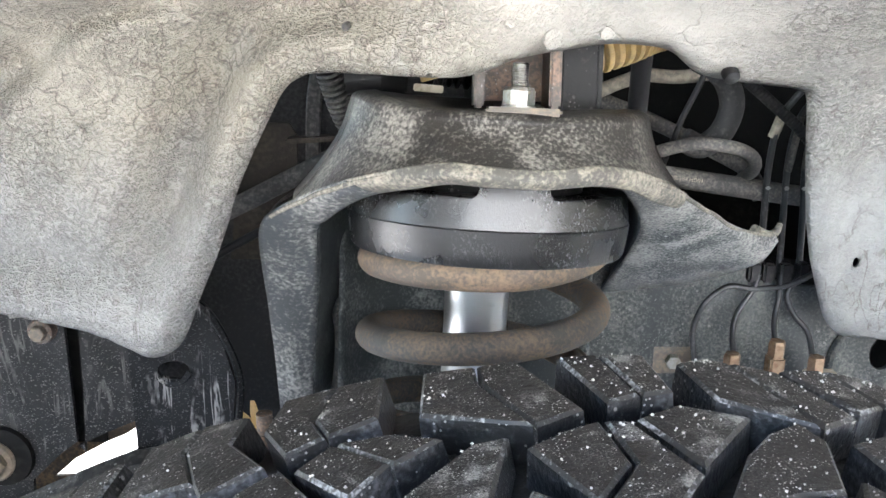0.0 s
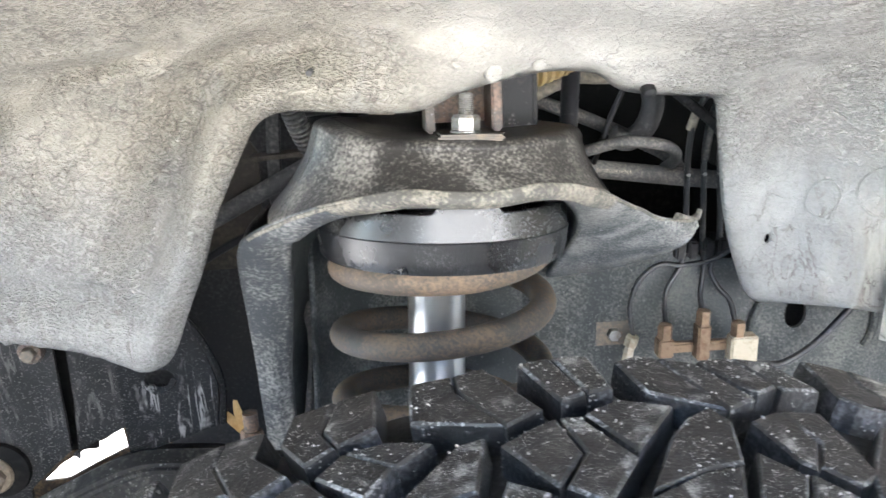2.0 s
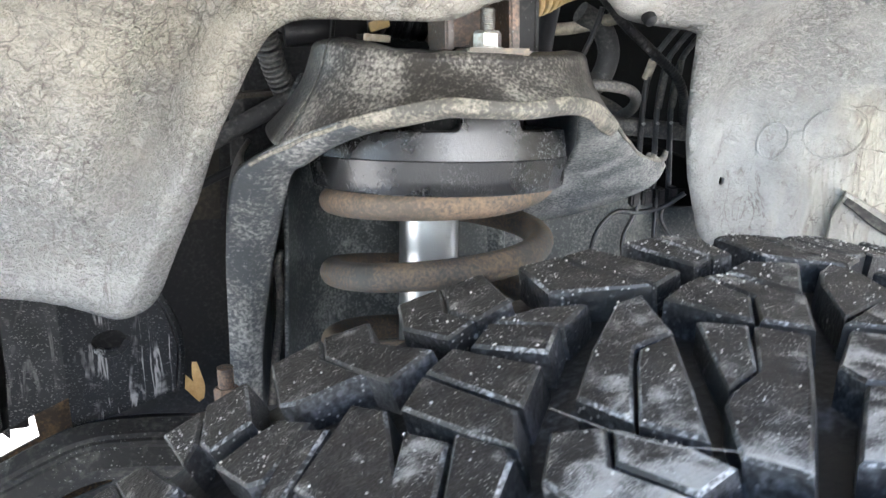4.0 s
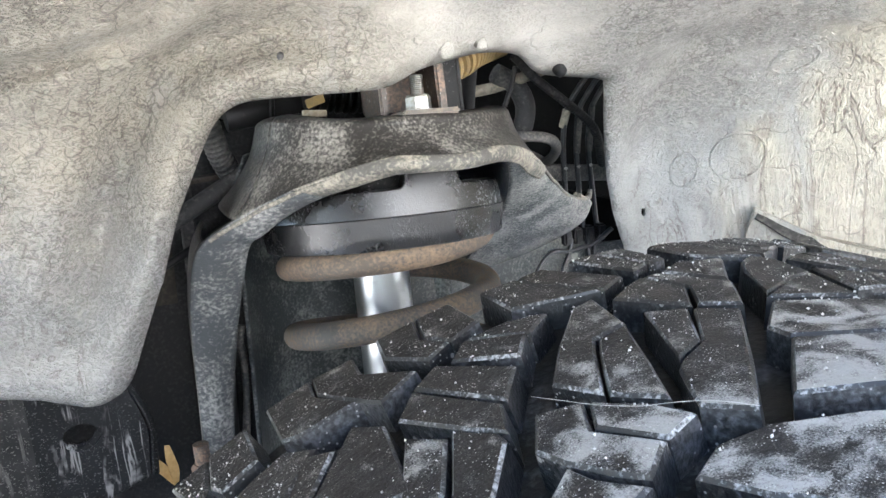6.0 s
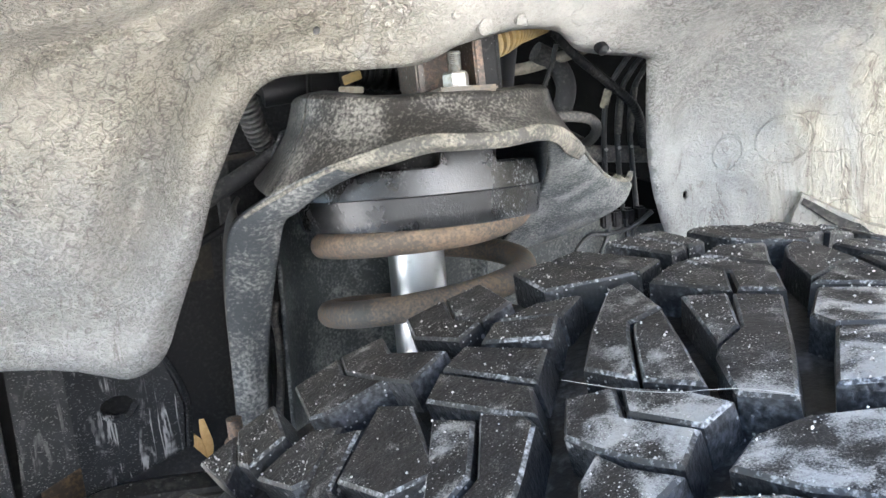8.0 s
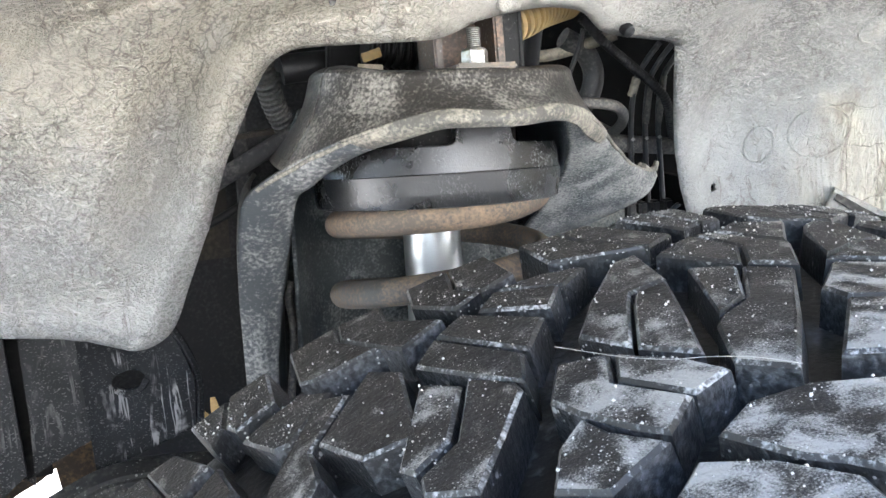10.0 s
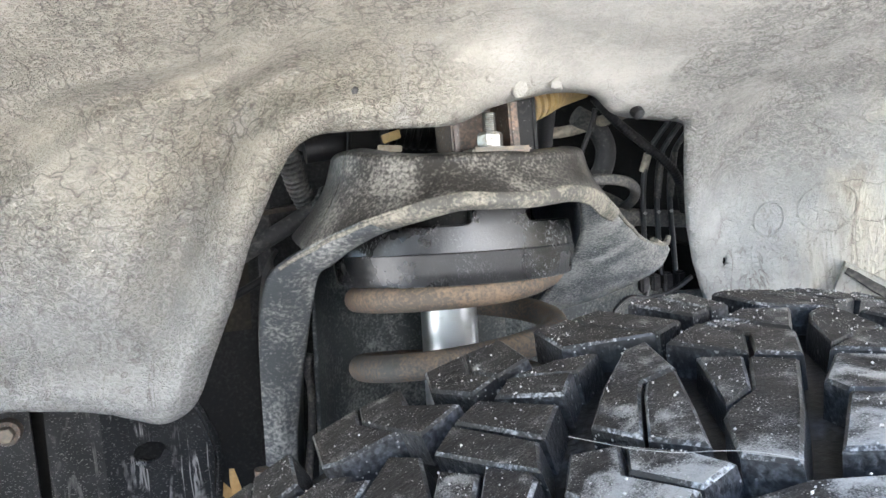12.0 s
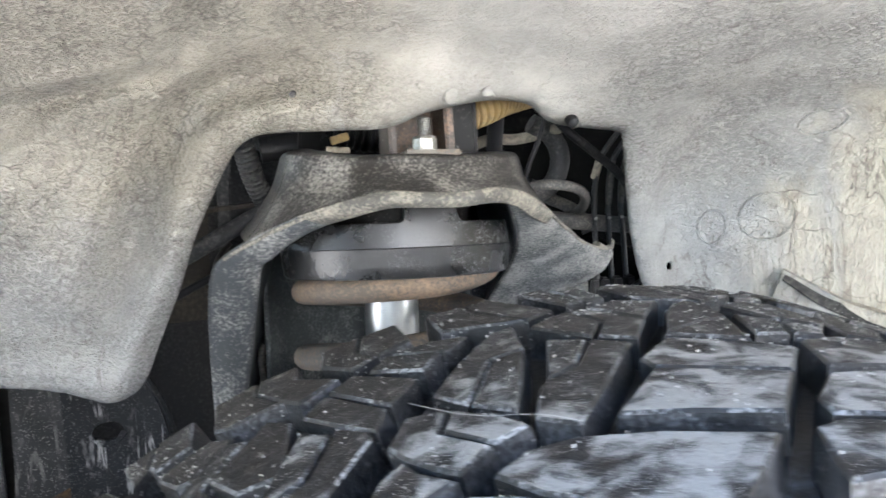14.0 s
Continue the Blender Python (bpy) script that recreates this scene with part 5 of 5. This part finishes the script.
part("torn_hole_edge", strip_bm(lipped, lambda u: .003 + .003 * u, .003, (0, -1, .6)), MUD_STREAK, corner, "bent edge below the hole", True)
turned = spline([(-.163, .640, .676), (-.160, .641, .715), (-.168, .641, .745), (-.182, .641, .772), (-.199, .641, .786)], 6)
part("turned_edge", strip_bm(turned, .006, .010, (.4, -1, 0)), MUD_STREAK, corner, "", True)
at_home(corner)
inner_wall = tagged(finish("inner_wing", plate_bm([(-.60, .40), (.02, .40), (.02, .95), (-.60, .95)], .004, pose(0, .72, 0), ([(-.46, .47), (-.232, .55), (-.232, .67), (-.30, .68), (-.46, .66)],), lambda x, z: .006 * noise.noise(Vector((x * 8, z * 8, 9)))), INNER, None, "", True), "dark blue-grey inner wing panel", "panel", kind="structure")
gap = [(-.400, .528), (-.376, .549), (-.341, .569), (-.322, .577), (-.306, .588), (-.304, .562), (-.336, .548), (-.372, .530)]
tagged(finish("rusty_rail", plate_bm([(-.62, .40), (-.16, .40), (-.16, .74), (-.62, .74)], .004, pose(0, .80, 0), (gap,), lambda x, z: .004 * noise.noise(Vector((x * 18, z * 18, 5)))), RUST_EDGE, None, "", True), "rust-brown rail behind the splash panel with a torn gap", "rail", kind="structure")
arm = thing("suspension_arm", (-.2, .60, .5), "dusty oxidised lower suspension arm", "suspension arm")
path = spline([(-.46, .60, .535), (-.40, .61, .566), (-.33, .625, .594), (-.298, .63, .607), (-.24, .635, .629), (-.20, .635, .630), (-.16, .635, .625), (-.10, .63, .62)], 8)
part("beam", strip_bm(path, lambda u: .040 + .01 * u, .05, (0, -1, .4)), ARM, arm, "", True)
part("upper_rib", tube_bm([p + Vector((0, -.020, .014)) for p in path], .004, 8), ARM, arm, "", True)
at_home(arm)
nub = thing("stud_bolt", (-.127, .575, .70), "small rusty stud beside the tower leg", "bolt")
part("shank", tube_bm([Vector((-.1275, .58, .690 + .0016 * k)) for k in range(17)], .0062, 14, None, lambda i: 1 - .07 * (i % 2)), RUSTY, nub, "", True)
part("cap", hex_bm(.0095, .010, pose(-.1275, .58, .690)), RUSTY, nub)
at_home(nub)
leaf = thing("dry_leaf", (-.148, .65, .66), "dry yellow curled leaf caught by the tower leg", "leaf")
for pts, w in (([(-.147, .650, .657), (-.152, .646, .668), (-.159, .642, .680), (-.163, .640, .688)], .0075), ([(-.147, .650, .657), (-.147, .645, .670), (-.149, .641, .684), (-.150, .640, .696)], .0070)):
    path = spline(pts, 6)
    part("lobe", strip_bm(path, lambda u: w * math.sin(math.pi * (.2 + .65 * u)) + .001, .0008, lambda u: (.6 - u, -1, .4 * u)), LEAF, leaf, "", True)
at_home(leaf)

hose("sensor_wire", [(-.076, .64, .785), (-.080, .64, .772), (-.0785, .64, .755), (-.080, .64, .725), (-.086, .64, .685), (-.09, .64, .65)], .0034, HOSE, "thin grey sensor wire hanging inside the tower", "wire")

# thin stray fibre on the tread
fibre = [on_tread(th, y, R_TOP + .0003) for th, y in ((-15.7, .201), (-15.0, .189), (-14.2, .176), (-13.1, .1635), (-12.1, .157), (-11.2, .150), (-10.6, .143), (-10.1, .135))]
hose("fibre", fibre, .00011, GRIT, "thin pale fibre lying across the tyre tread", "fibre", per=6)

# ---- unseen body and walls added to shape the light, and the ground ----
# added near-black boxes block ground light and keep the bay dark
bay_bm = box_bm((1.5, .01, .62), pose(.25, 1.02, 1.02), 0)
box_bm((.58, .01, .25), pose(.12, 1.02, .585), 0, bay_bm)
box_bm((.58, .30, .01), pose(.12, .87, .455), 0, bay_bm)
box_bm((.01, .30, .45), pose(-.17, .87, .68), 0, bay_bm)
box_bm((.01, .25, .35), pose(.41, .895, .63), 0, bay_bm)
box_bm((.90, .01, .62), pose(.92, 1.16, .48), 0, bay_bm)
bay = tagged(finish("bay_wall", bay_bm, DARK), "added near-black walls that keep light out of the engine bay", "wall", kind="structure")
# unseen body panels: they block the sun and limit what light enters
arch = [(-1.3, .35), (-.46, .35)] + [(.24 + .70 * math.cos(a), .47 + .72 * math.sin(a)) for a in np.linspace(math.pi, 0, 28)] + [(.94, .35), (2.6, .35), (2.6, 1.25), (-1.3, 1.2)]
skin = tagged(finish("body_side", plate_bm(arch, .02, pose(0, .0, 0)), PAINT), "unseen grey body side, its wheel arch placed to shape the light", "body panel", kind="structure")
hood = tagged(finish("bonnet", box_bm((2.6, 1.86, .02), pose(0, .93, 1.24), .004), PAINT), "unseen grey bonnet added to shade the wheel", "body panel", kind="structure")
cab = tagged(finish("cab", box_bm((2.4, 1.84, 1.1), pose(2.5, .95, 1.30), .02), PAINT), "unseen grey cab added to cast a shadow", "body panel", kind="structure")
# added out of view in the pale liner coat, to bounce light forward
rear_close = tagged(finish("arch_rear_wall", box_bm((.01, .60, .9), pose(1.0, .32, .78), 0), LINER), "unseen grey wall added to close the arch and bounce light", "wall", kind="structure")
bm = bmesh.new()
bmesh.ops.create_grid(bm, x_segments=60, y_segments=60, size=400)
ground = tagged(finish("ground", bm, CONCRETE), "pale sunlit concrete ground", "ground", kind="structure")
# reflecting wall added out of view to light the arch from the front
reflector = tagged(finish("yard_wall", box_bm((14, .2, 3.2), pose(4.4, -3.5, 1.6, 0, 0, 16), 0), BOUNCE), "unseen pale wall added to bounce sunlight into the arch", "wall", kind="structure")
